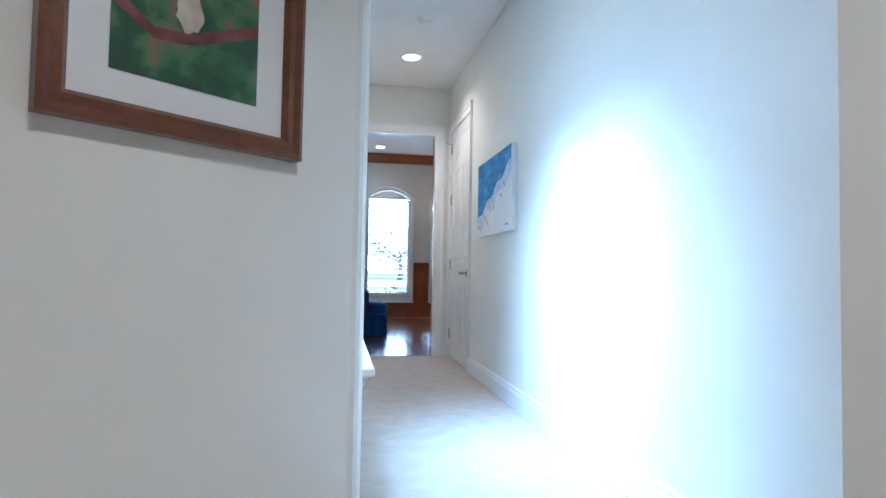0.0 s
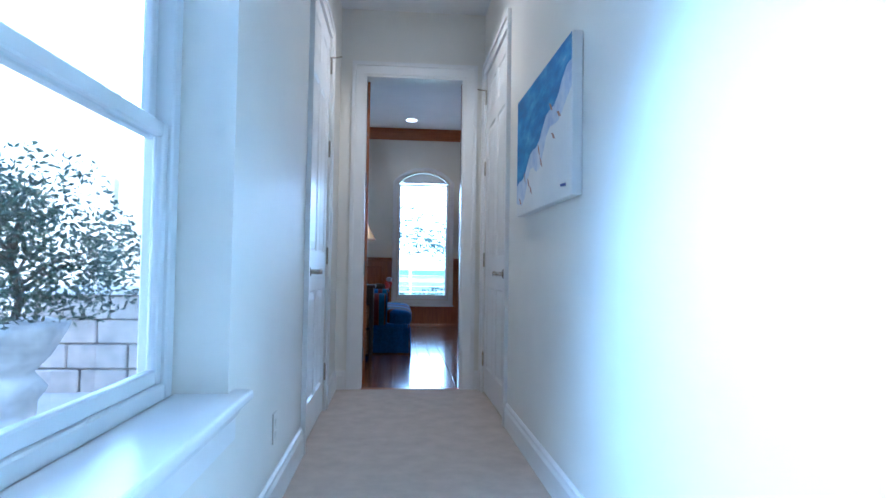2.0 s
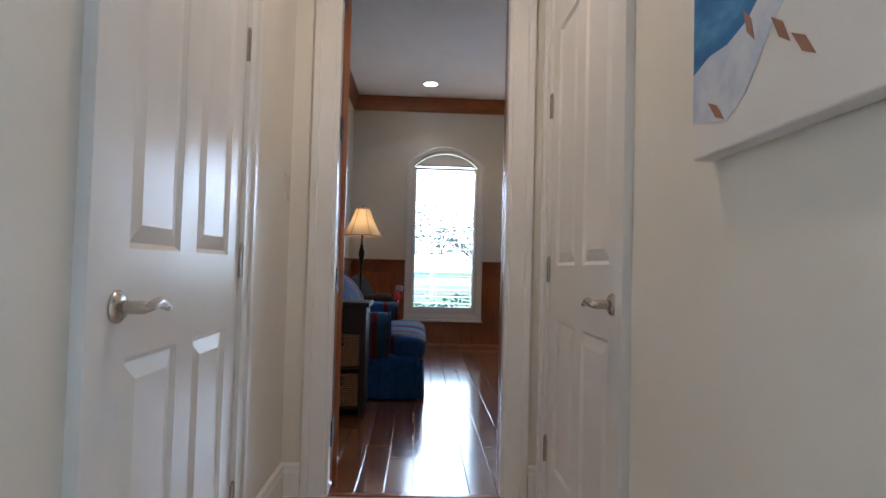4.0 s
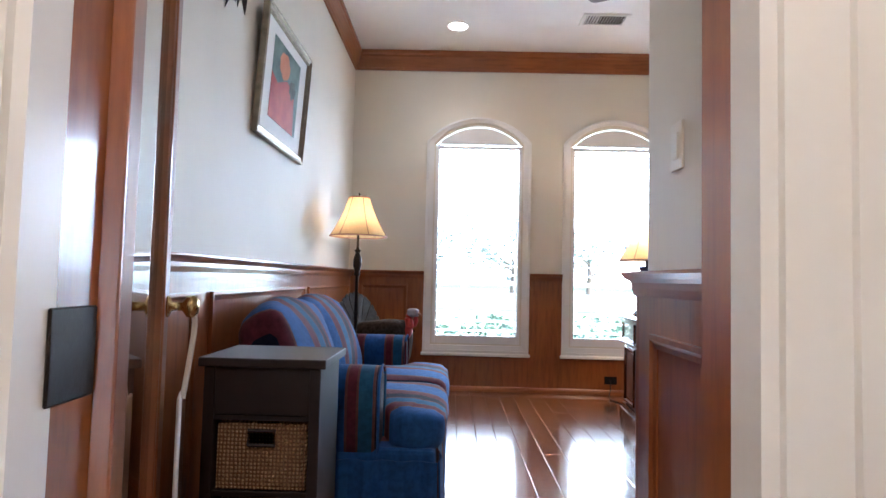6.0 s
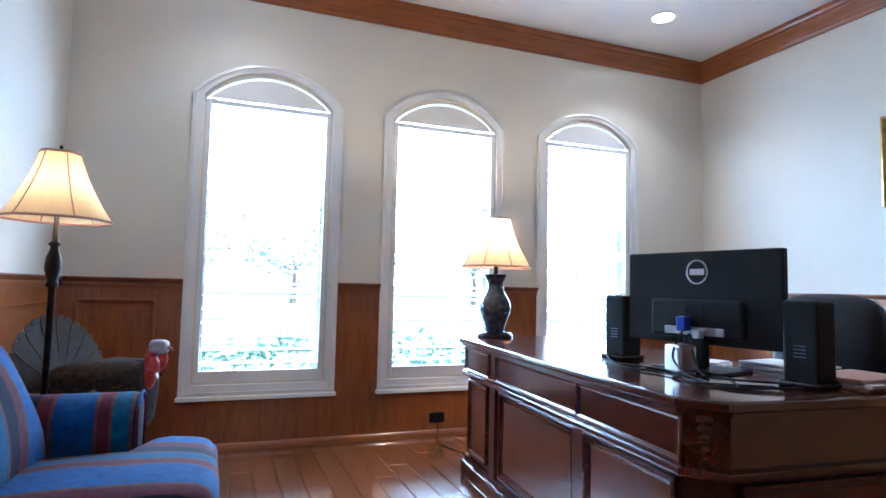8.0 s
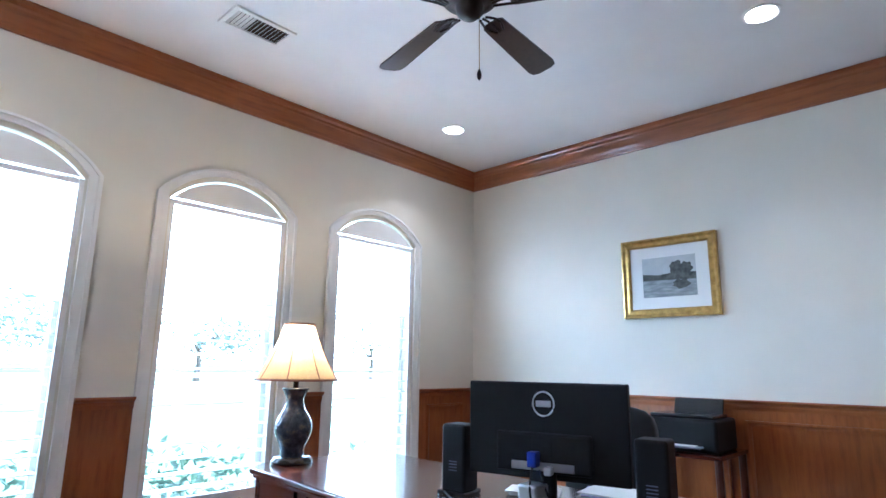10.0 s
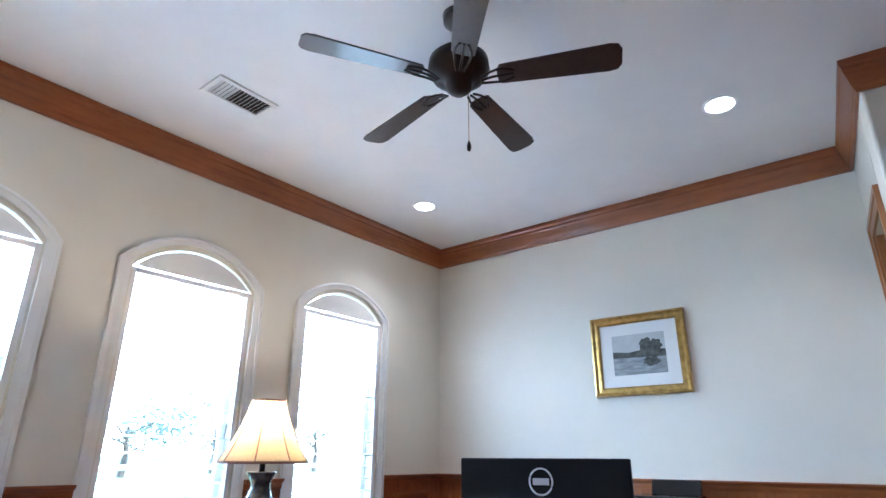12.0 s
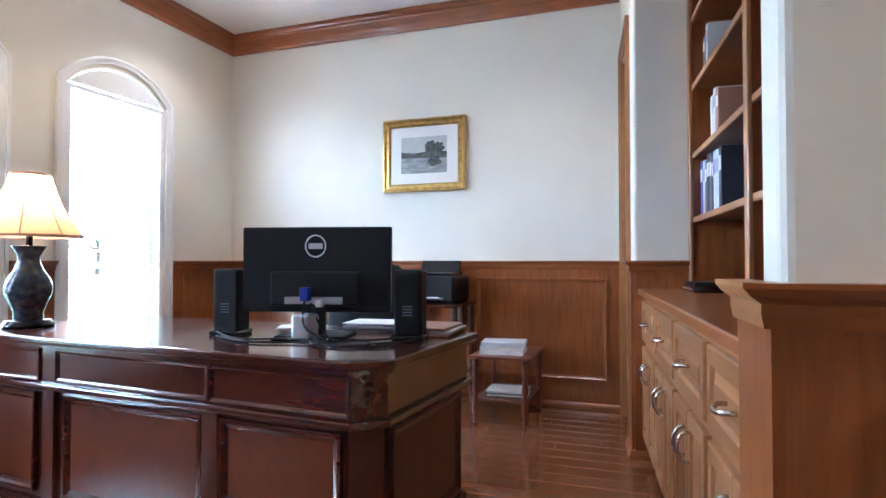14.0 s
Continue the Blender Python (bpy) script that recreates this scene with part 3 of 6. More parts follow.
# ---- arched windows with shutters ----
def arched_window(n, a, b):
    cx, h = (a + b) / 2, (b - a) / 2
    w = tagged(new("window_%d" % n), "white arched window with open louvred plantation shutter", "window", "arched windows", "structure")
    bm = bmesh.new()
    o = [(a, WB)] + arc(cx, h, WS, WR) + [(b, WB)]
    i_ = [(a + 0.07, WB + 0.07)] + arc(cx, h - 0.07, WS - 0.012, WR - 0.035) + [(b - 0.07, WB + 0.07)]
    m_ = [(a + 0.025, WB + 0.025)] + arc(cx, h - 0.025, WS - 0.005, WR - 0.012) + [(b - 0.025, WB + 0.025)]
    rings = []
    for ring, d in ((o, 0.0), (o, -0.026), (m_, -0.030), (m_, -0.022), (i_, -0.018), (i_, 0.06)):
        rings.append([bm.verts.new(fy(u, v, d)) for u, v in ring])
    for p, q in zip(rings, rings[1:]):
        for k in range(len(o)):
            k2 = (k + 1) % len(o)
            bm.faces.new((p[k], p[k2], q[k2], q[k]))
    part("casing", bm, "white", w)
    part("window_sill", boxm(a - 0.012, b + 0.012, OY - 0.045, OY, WB - 0.028, WB, 0.006, 2), "white", w)
    # shutter frame
    sa, sb, z0, z1 = a + 0.072, b - 0.072, WB + 0.072, WS - 0.035
    for nm, bx in (("stile", (sa, sa + 0.042, z0, z1)), ("stile", (sb - 0.042, sb, z0, z1)), ("rail", (sa + 0.042, sb - 0.042, z0, z0 + 0.085)), ("rail", (sa + 0.042, sb - 0.042, z1 - 0.03, z1))):
        part("shutter_" + nm, boxm(bx[0], bx[1], OY + 0.002, OY + 0.030, bx[2], bx[3], 0.003), "white", w)
    lo, hi, k = z0 + 0.085, z1 - 0.03, 20
    me = None
    for j in range(k):
        z = lo + (hi - lo) * (j + 0.5) / k
        if me is None:
            lb = bmesh.new()
            pr = [(0.040 * math.cos(t), 0.0055 * math.sin(t)) for t in [2 * math.pi * q / 10 for q in range(10)]]
            prism(lb, pr, lambda u, v, d: (d, u, v), -(sb - sa) / 2 + 0.043, (sb - sa) / 2 - 0.043)
            ob = part("louvre", lb, "white", w)
            me = ob.data
        else:
            ob = new("louvre", me)
            ob.parent = w
        ob.matrix_local = pose(cx, OY + 0.045, z, 4, 0, 0)
    # arched blind panel over the shutter, leaving a slit
    bm = bmesh.new()
    ring = arc(cx, h - 0.105, WS - 0.02, WR - 0.075)
    prism(bm, ring, fy, 0.01, 0.028)
    part("arch_panel", bm, "white", w)
    # sash and glass
    for bx in ((a + 0.085, a + 0.125, WB + 0.085, WS + 0.15), (b - 0.125, b - 0.085, WB + 0.085, WS + 0.15), (a + 0.125, b - 0.125, WB + 0.085, WB + 0.13)):
        part("sash_bar", boxm(bx[0], bx[1], OY + 0.11, OY + 0.15, bx[2], bx[3], 0.004), "white", w)
    g = part("pane", boxm(a + 0.086, b - 0.086, OY + 0.128, OY + 0.134, WB + 0.086, WS + 0.155), "glass", w)
    g.visible_shadow = False
    return w


for n, (a, b) in enumerate(WINS, 1):
    arched_window(n, a, b)

# ---- hall window ----
hw = tagged(new("window_4"), "white double-hung hall window onto a court", "window", kind="structure")
gx = -0.745
for y0, y1, z0, z1, dx in ((HW[0], HW[0] + 0.05, 0.57, 2.42, 0), (HW[1] - 0.05, HW[1], 0.57, 2.42, 0), (HW[0] + 0.05, HW[1] - 0.05, 0.57, 0.615, 0.0), (HW[0] + 0.05, HW[1] - 0.05, 2.37, 2.42, 0)):
    part("frame", boxm(gx - 0.05, gx + 0.03, y0, y1, z0, z1, 0.005), "vinyl", hw)
for z0, z1, dx in ((0.615, 1.31, 0.0), (1.27, 2.37, -0.035)):
    y0, y1 = HW[0] + 0.05, HW[1] - 0.05
    for bx in ((y0, y0 + 0.035, z0, z1), (y1 - 0.035, y1, z0, z1), (y0 + 0.035, y1 - 0.035, z0, z0 + 0.04), (y0 + 0.035, y1 - 0.035, z1 - 0.04, z1)):
        part("sash", boxm(gx - 0.012 + dx, gx + 0.018 + dx, bx[0], bx[1], bx[2], bx[3], 0.004), "vinyl", hw)
    g = part("pane", boxm(gx + dx - 0.001, gx + dx + 0.003, y0 + 0.03, y1 - 0.03, z0 + 0.035, z1 - 0.035), "glass", hw)
    g.visible_shadow = False
part("window_sill", boxm(gx + 0.03, -HX + 0.055, HW[0] - 0.06, HW[1] + 0.07, 0.545, 0.575, 0.010, 3), "white", hw)
part("apron", mould(bmesh.new(), (-HX, HW[0] - 0.03), (-HX, HW[1] + 0.04), (1, 0), [(0, 0.44), (0.012, 0.44), (0.012, 0.50), (0.03, 0.53), (0.036, 0.545), (0, 0.545)]), "white", hw)

# ---- doorway trim ----
def casing(bm, f, u0, u1, top, w=0.095, t=0.02):
    for pts in ([(u0 - w, 0), (u0, 0), (u0, top), (u0 - w, top + w)], [(u1, 0), (u1 + w, 0), (u1 + w, top + w), (u1, top)], [(u0, top), (u1, top), (u1 + w, top + w), (u0 - w, top + w)]):
        prism(bm, pts, f, 0.0, t * 0.7)
    e = 0.03
    for pts in ([(u0 - w, 0), (u0 - w + e, 0), (u0 - w + e, top + w - e), (u0 - w, top + w)], [(u1 + w - e, 0), (u1 + w, 0), (u1 + w, top + w), (u1 + w - e, top + w - e)],
                [(u0 - w + e, top + w - e), (u1 + w - e, top + w - e), (u1 + w, top + w), (u0 - w, top + w)]):
        prism(bm, pts, f, t * 0.7, t * 1.25)
    return bm


dr = tagged(new("door_1"), "white cased doorway with wooden inner jamb into the office", "doorway", kind="structure")
part("hall_casing", casing(bmesh.new(), lambda u, v, d: (u, -d, v), DX0, DX1, DH), "white", dr)
part("office_casing", casing(bmesh.new(), lambda u, v, d: (u, 0.13 + d, v), DX0, DX1, DH), "alder_v", dr)
for x0, x1 in ((DX0 - 0.001, DX0 + 0.018), (DX1 - 0.018, DX1 + 0.001)):
    part("jamb", boxm(x0, x1, -0.002, 0.06, 0, DH), "white", dr)
    part("jamb_inner", boxm(x0, x1, 0.06, 0.135, 0, DH), "alder_v", dr, "stained wooden jamb")
for z in (0.25, 0.93, 1.62, 2.25):
    part("hinge_plate", boxm(DX0 + 0.018, DX0 + 0.023, 0.045, 0.13, z - 0.055, z + 0.055, 0.002), "bronze", dr, "dark bronze hinge plate")
part("head_jamb", boxm(DX0 + 0.018, DX1 - 0.018, -0.002, 0.135, DH - 0.018, DH), "white", dr)
part("threshold", boxm(DX0 + 0.018, DX1 - 0.018, -0.01, 0.02, -0.005, 0.006), "alder_x", dr)


def panel_door(n, x, side, y0, y1, knob_y, label):
    """Six-panel closet door in a hall wall. side: +1 faces +x."""
    d = tagged(new("door_%d" % n), label, "door", kind="structure")
    f = lambda u, v, o: (x + side * o, u, v)
    part("slab", prism(bmesh.new(), [(y0 + 0.004, 0.012), (y1 - 0.004, 0.012), (y1 - 0.004, DH - 0.004), (y0 + 0.004, DH - 0.004)], f, -0.045, -0.012), "white", d)
    bm = bmesh.new()
    st, mid = 0.105, (y0 + y1) / 2
    rows = ((0.20, 0.80), (1.02, 2.0), (2.11, 2.33))
    # stiles and rails stand proud of the recessed field
    cells = [(y0 + 0.004, y0 + st, 0.012, DH - 0.004), (y1 - st, y1 - 0.004, 0.012, DH - 0.004)] + [(mid - 0.05, mid + 0.05, c, e) for c, e in rows]
    for a, b in ((0.012, 0.20), (0.80, 1.02), (2.0, 2.11), (2.33, DH - 0.004)):
        cells.append((y0 + st, y1 - st, a, b))
    for a, b, c, e in cells:
        prism(bm, [(a, c), (b, c), (b, e), (a, e)], f, -0.012, -0.002)
    part("stiles_and_rails", bm, "white", d)
    for z0, z1 in rows:
        for a, b in ((y0 + st, mid - 0.05), (mid + 0.05, y1 - st)):
            pb = bmesh.new()
            o = [(a, z0), (b, z0), (b, z1), (a, z1)]
            i1 = [(a + 0.012, z0 + 0.012), (b - 0.012, z0 + 0.012), (b - 0.012, z1 - 0.012), (a + 0.012, z1 - 0.012)]
            i2 = [(a + 0.05, z0 + 0.05), (b - 0.05, z0 + 0.05), (b - 0.05, z1 - 0.05), (a + 0.05, z1 - 0.05)]
            rr = [[pb.verts.new(f(*p, o_)) for p in ring] for ring, o_ in ((o, -0.003), (i1, -0.0115), (i2, -0.003))]
            for p, q in zip(rr, rr[1:]):
                for k in range(4):
                    pb.faces.new((p[k], p[(k + 1) % 4], q[(k + 1) % 4], q[k]))
            pb.faces.new(rr[-1])
            part("panel", pb, "white", d)
    part("casing", casing(bmesh.new(), f, y0, y1, DH, 0.085), "white", d)
    # lever handle
    dirn = 1 if knob_y < mid else -1
    h = part("handle", tube(bmesh.new(), curve_pts([f(knob_y, 0.905, 0.0), f(knob_y, 0.905, 0.045), f(knob_y + dirn * 0.012, 0.906, 0.056), f(knob_y + dirn * 0.05, 0.912, 0.056), f(knob_y + dirn * 0.085, 0.905, 0.052), f(knob_y + dirn * 0.11, 0.898, 0.05)], 5), [0.013] * 8 + [0.011] * 12 + [0.008] * 6), "nickel", d, "satin nickel lever handle", True)
    rb = bmesh.new()
    lathe(rb, [(0.0, 0), (0.033, 0), (0.033, 0.005), (0.026, 0.012), (0.0, 0.013)], seg=20)
    rose = part("rose", rb, "nickel", d, "", True)
    rose.matrix_local = pose(x - side * 0.003, knob_y, 0.905, 0, 90 * side, 0)
    far = y1 if dirn > 0 else y0
    for z in (0.25, 1.0, 1.7, 2.25):
        part("hinge", lathem([(0, z - 0.05), (0.007, z - 0.05), (0.007, z + 0.05), (0.004, z + 0.06), (0, z + 0.06)], x + side * 0.006, far, 8), "nickel", d)
    part("door_stop", tube(bmesh.new(), [f(far, 2.31, 0.0), f(far - dirn * 0.01, 2.31, 0.05), f(far - dirn * 0.03, 2.31, 0.075)], 0.005, 6), "nickel", d)
    return d


panel_door(2, -HX, 1, *LD, LD[0] + 0.065, "closed white six-panel closet door with lever handle")
panel_door(3, HX, -1, *RD, RD[0] + 0.065, "closed white six-panel closet door beside the canvas")

# doorway in the angled wall
nd = tagged(new("door_4"), "dark doorway with honey-stained wooden casing", "doorway", kind="structure")
part("casing", casing(bmesh.new(), lambda u, v, d: (u, d, v), 2.80, 3.36, 2.50, 0.085), "honey_v", nd)
for a, b in ((2.715, 2.735), (3.342, 3.362)):
    part("jamb", boxm(a if a > 3 else 2.79, b if a > 3 else 2.81, -0.145, 0.0, 0, 2.5), "honey_v", nd)
part("slab", boxm(2.72, 3.40, -0.20, -0.16, 0.01, 2.5), "mahog_v", nd)
nd.matrix_world = SM

# ---- outside ----
struct("ground", boxm(-400, 400, -400, 400, -0.5, -0.16), "grass", "green lawn round the house", "lawn")
struct("court_paving", boxm(-6.1, -0.8, -9.0, 3.5, -0.16, -0.10), "paving", "pale paved court outside the hall window", "paving")
struct("road", boxm(-200, 200, 22, 29, -0.16, -0.13), "asphalt", "asphalt street beyond the lawn", "road")
# wall added across the court to bounce sunlight into the hall window
bm = bmesh.new()
box(bm, -6.4, -6.1, -9, 3.5, -0.2, 2.6)
struct("court_wall", bm, "stucco", "pale yellow stucco wall added to bounce sun across the court", "wall")
bm = bmesh.new()
box(bm, -6.4, -0.9, 3.4, 3.7, -0.2, 2.6)
struct("court_wall_end", bm, "stucco", "pale stucco wall closing the court", "wall")
struct("court_pier", boxm(-6.1, -2.65, 0.75, 1.0, -0.15, 3.3, 0.02, 2), "stucco", "cream stucco pier in the court", "wall")
# unseen slabs added over the rooms to block the sun
roof = thing("roof", "unseen roof slab added to keep sun out of the house", "roof", kind="structure")
part("sun_block_slab", boxm(OX0 - 0.5, OX1 + 0.6, -0.1, OY + 0.55, CEIL + 0.16, CEIL + 0.34), "roofing", roof)
part("sun_block_slab", boxm(-0.95, 5.0, -9.3, -0.1, HCEIL + 0.46, HCEIL + 0.62), "roofing", roof)

# ---- office things ----
def place(ob, m):
    ob.matrix_local = m
    return ob


# loveseat along the left wall
SX0, SX1, SY0, SY1 = -0.855, 0.06, 1.80, 3.40
sofa = thing("loveseat", "blue loveseat with maroon and navy striped upholstery", "sofa", at=((SX0 + SX1) / 2, (SY0 + SY1) / 2, 0))
sofa.scale = (1, 1, 1.08)
w, l = (SX1 - SX0) / 2, (SY1 - SY0) / 2
part("base", boxm(-w + 0.02, w - 0.03, -l + 0.02, l - 0.02, 0.05, 0.30, 0.02, 2), "stripe_y", sofa)
bm = bmesh.new()
n = 26
for side in ("front", "near", "far"):
    pts = []
    for i in range(n + 1):
        t = i / n
        fl_ = 0.012 * math.sin(t * 40) + 0.012
        pts.append(((w - 0.012 + fl_, -l + 0.02 + t * (2 * l - 0.04)) if side == "front" else (-w + 0.03 + t * (2 * w - 0.05), (-l + 0.018 - fl_) if side == "near" else (l - 0.018 + fl_)), fl_))
    for (p, f0), (q, f1) in zip(pts, pts[1:]):
        ox = (0.012, 0) if side == "front" else (0, 0.012)
        a = [bm.verts.new((p[0], p[1], 0.012)), bm.verts.new((q[0], q[1], 0.012)), bm.verts.new((q[0] - ox[0], q[1], 0.26)), bm.verts.new((p[0] - ox[0], p[1], 0.26))]
        bm.faces.new(a)
bmesh.ops.remove_doubles(bm, verts=bm.verts, dist=0.0005)
skirt = part("skirt", bm, "stripe_y", sofa, "pleated skirt reaching the floor")
skirt.modifiers.new("thick", "SOLIDIFY").thickness = 0.006
part("back_frame", puff(bmesh.new(), -w, -w + 0.15, -l + 0.02, l - 0.02, 0.2, 0.68, 6, 0.0), "stripe_y", sofa, smooth=True)
AW = 0.24
for y0, y1 in ((-l, -l + AW), (l - AW, l)):
    bm = bmesh.new()
    cyy, r = (y0 + y1) / 2, AW / 2
    prof = [(y0 + 0.03, 0.2)] + [(cyy + r * math.cos(t), 0.515 + r * 0.72 * math.sin(t)) for t in [math.pi - math.pi * k / 12 for k in range(13)]] + [(y1 - 0.03, 0.2)]
    prism(bm, prof, lambda u, v, d: (d, u, v), -w + 0.05, w - 0.27)
    es = [e for e in bm.edges if all(abs(v.co.x - (w - 0.27)) < 1e-4 for v in e.verts)]
    bmesh.ops.bevel(bm, geom=es, offset=0.025, segments=3, affect="EDGES", profile=0.5)
    part("arm", bm, "stripe_x", sofa, "rolled arm with stripes", True)
    bm = bmesh.new()
    tube(bm, [(w - 0.268, y, z) for y, z in prof], 0.006, 6)
    part("arm_piping", bm, "stripe_y", sofa)
for k, (y0, y1) in enumerate(((-l + AW, 0.0), (0.0, l - AW))):
    near = k == 0
    c = puff(bmesh.new(), -w + 0.22, w - 0.0, y0 + 0.006, y1 - 0.006, 0.27, 0.435, 9, 0.02)
    # front lobe of the seat wraps round the arm
    for v in c.verts:
        if v.co.x > w - 0.26:
            f = min(1.0, (v.co.x - (w - 0.26)) / 0.06)
            if near and v.co.y < y0 + 0.12:
                v.co.y -= 0.21 * f
            if not near and v.co.y > y1 - 0.12:
                v.co.y += 0.21 * f
    wobble(c, 0.006, 6, k)
    part("seat_cushion", c, "stripe_y", sofa, smooth=True)
    b = puff(bmesh.new(), -0.105, 0.105, -0.44 if near else -0.37, 0.44 if near else 0.37, -0.235, 0.235, 9, 0.06)
    wobble(b, 0.014, 4, 5 + k)
    ob = part("back_cushion", b, "stripe_y", sofa, smooth=True)
    place(ob, pose(-w + 0.185, -l + 0.44 if near else 0.27, 0.575, 0, -23, 2 if near else -3))
for sx in (-w + 0.08, w - 0.1):
    for sy in (-l + 0.08, l - 0.08):
        part("foot", boxm(sx - 0.03, sx + 0.03, sy - 0.03, sy + 0.03, 0, 0.06, 0.005), "espresso", sofa)

# end table with baskets
et = thing("end_table", "espresso-stained wooden end table with basket shelves", "end table", at=(-0.522, 1.45, 0))
et.scale = (0.88, 0.88, 1.055)
part("top", boxm(-0.235, 0.235, -0.20, 0.20, 0.69, 0.718, 0.004, 2), "espresso", et)
for x0, x1 in ((-0.21, -0.19), (0.19, 0.21)):
    part("side_panel", boxm(x0, x1, -0.175, 0.18, 0.05, 0.69, 0.002), "espresso", et)
for x in (-0.195, 0.195):
    part("post", boxm(x - 0.02, x + 0.02, -0.19, -0.15, 0, 0.69, 0.003), "espresso", et)
part("back_panel", boxm(-0.19, 0.19, 0.165, 0.18, 0.05, 0.69), "espresso", et)
part("apron", boxm(-0.175, 0.175, -0.182, -0.165, 0.545, 0.69, 0.002), "espresso", et)
for z in (0.06, 0.305, 0.535):
    part("shelf", boxm(-0.19, 0.19, -0.175, 0.165, z - 0.009, z + 0.009, 0.002), "espresso", et)


def basket(z):
    b = thing("basket", "woven tan wicker basket with a dark hand slot", "basket", "baskets in the end table", at=(-0.522, 1.45, z * 1.055))
    b.scale = (0.88, 0.88, 1.055)
    bm = bmesh.new()
    for x0, x1, y0, y1, z0, z1 in ((-0.165, -0.153, -0.165, 0.15, 0, 0.2), (0.153, 0.165, -0.165, 0.15, 0, 0.2), (-0.153, 0.153, 0.138, 0.15, 0, 0.2), (-0.153, 0.153, -0.165, 0.138, 0, 0.012),
                                   (-0.153, -0.05, -0.168, -0.155, 0.012, 0.2), (0.05, 0.153, -0.168, -0.155, 0.012, 0.2), (-0.05, 0.05, -0.168, -0.155, 0.012, 0.135), (-0.05, 0.05, -0.168, -0.155, 0.18, 0.2)):
        box(bm, x0, x1, y0, y1, z0, z1, 0.004, 2)
    part("weave", bm, "wicker", b)
    bm = bmesh.new()
    ring = [(-0.05, 0.135), (0.05, 0.135), (0.05, 0.18), (-0.05, 0.18), (-0.05, 0.135)]
    tube(bm, [(u, -0.169, v) for u, v in ring], 0.006, 6)
    part("slot_rim", bm, "espresso", b)
    return b


basket(0.071)
basket(0.316)


def shade_mesh(rb, rt, z0, z1, panels=6, concave=0.25):
    """A bell shade with flat panels."""
    bm = bmesh.new()
    rings = []
    N = panels * 4
    for k in range(9):
        t = k / 8
        r = rb + (rt - rb) * (t + concave * t * (1 - t) * 1.6)
        ring = []
        for i in range(N):
            a = 2 * math.pi * i / N
            loc = (i % 4) / 4 * 2 * math.pi / panels - math.pi / panels
            f = 1 - 0.35 * (1 - math.cos(math.pi / panels) / math.cos(loc))
            ring.append(bm.verts.new((r * f * math.cos(a), r * f * math.sin(a), z0 + (z1 - z0) * t)))
        rings.append(ring)
    for p, q in zip(rings, rings[1:]):
        for i in range(N):
            bm.faces.new((p[i], p[(i + 1) % N], q[(i + 1) % N], q[i]))
    ribs = []
    for j in range(panels):
        ribs.append([r[(j * 4) % N].co.copy() for r in rings])
    rims = [[v.co.copy() for v in rings[k]] + [rings[k][0].co.copy()] for k in (0, -1)]
    return bm, ribs, rims


def shade(parent, rb, rt, z0, z1, panels, label):
    bm, ribs, rims = shade_mesh(rb, rt, z0, z1, panels)
    s = part("shade", bm, "shade", parent, label, True)
    for r in ribs:
        part("rib", tube(bmesh.new(), r, 0.0035, 5), "tan", s)
    for r in rims:
        part("rim_braid", tube(bmesh.new(), r, 0.006, 5), "tan", s)
    return s


fla = thing("floor_lamp", "dark turned floor lamp with a lit cream bell shade", "floor lamp", at=(*FLAMP, 0))
fla.scale = (0.9, 0.9, 0.957)
part("base", lathem([(0, 0), (0.14, 0), (0.145, 0.015), (0.12, 0.03), (0.05, 0.045), (0.025, 0.08), (0, 0.08)]), "bronze", fla, smooth=True)
part("pole", lathem([(0, 0.08), (0.014, 0.08), (0.014, 1.08), (0.03, 1.09), (0.02, 1.11), (0.036, 1.16), (0.034, 1.21), (0.016, 1.26), (0.028, 1.275), (0.012, 1.29), (0.009, 1.46), (0, 1.46)], seg=16), "bronze", fla, smooth=True)
part("harp", tube(bmesh.new(), curve_pts([(0, 0.012, 1.44), (0, 0.055, 1.52), (0, 0.05, 1.63), (0, 0, 1.685), (0, -0.05, 1.63), (0, -0.055, 1.52), (0, -0.012, 1.44)], 5), 0.002, 5), "brass", fla)
part("bulb", lathem([(0, 1.455), (0.014, 1.455), (0.014, 1.475), (0.018, 1.48), (0.016, 1.488), (0, 1.49)], seg=12), "can", fla)
part("finial", lathem([(0, 1.67), (0.006, 1.67), (0.012, 1.69), (0.006, 1.705), (0.010, 1.715), (0, 1.725)], seg=12), "bronze", fla)
shade(fla, 0.235, 0.085, 1.385, 1.685, 6, "lit cream fabric bell shade with dark ribs")

tla = thing("table_lamp", "dark relief vase table lamp with a lit cream shade", "table lamp", at=(*TLAMP, 0.785))
tla.scale = (1, 1, 1.07)
part("foot", lathem([(0, 0), (0.105, 0), (0.108, 0.012), (0.095, 0.022), (0.095, 0.03), (0, 0.03)]), "blackgloss", tla, smooth=True)
part("vase", lathem([(0, 0.03), (0.055, 0.03), (0.062, 0.045), (0.058, 0.06), (0.075, 0.10), (0.094, 0.145), (0.096, 0.175), (0.085, 0.21), (0.058, 0.25), (0.045, 0.285), (0.046, 0.31), (0.066, 0.345), (0.070, 0.352), (0.02, 0.355), (0, 0.355)], seg=28), "vase", tla, smooth=True)
part("neck", lathem([(0, 0.355), (0.014, 0.355), (0.014, 0.40), (0.02, 0.41), (0.02, 0.45), (0, 0.45)], seg=12), "bronze", tla, smooth=True)
part("bulb", lathem([(0, 0.45), (0.014, 0.45), (0.018, 0.47), (0.014, 0.485), (0, 0.49)], seg=12), "can", tla)
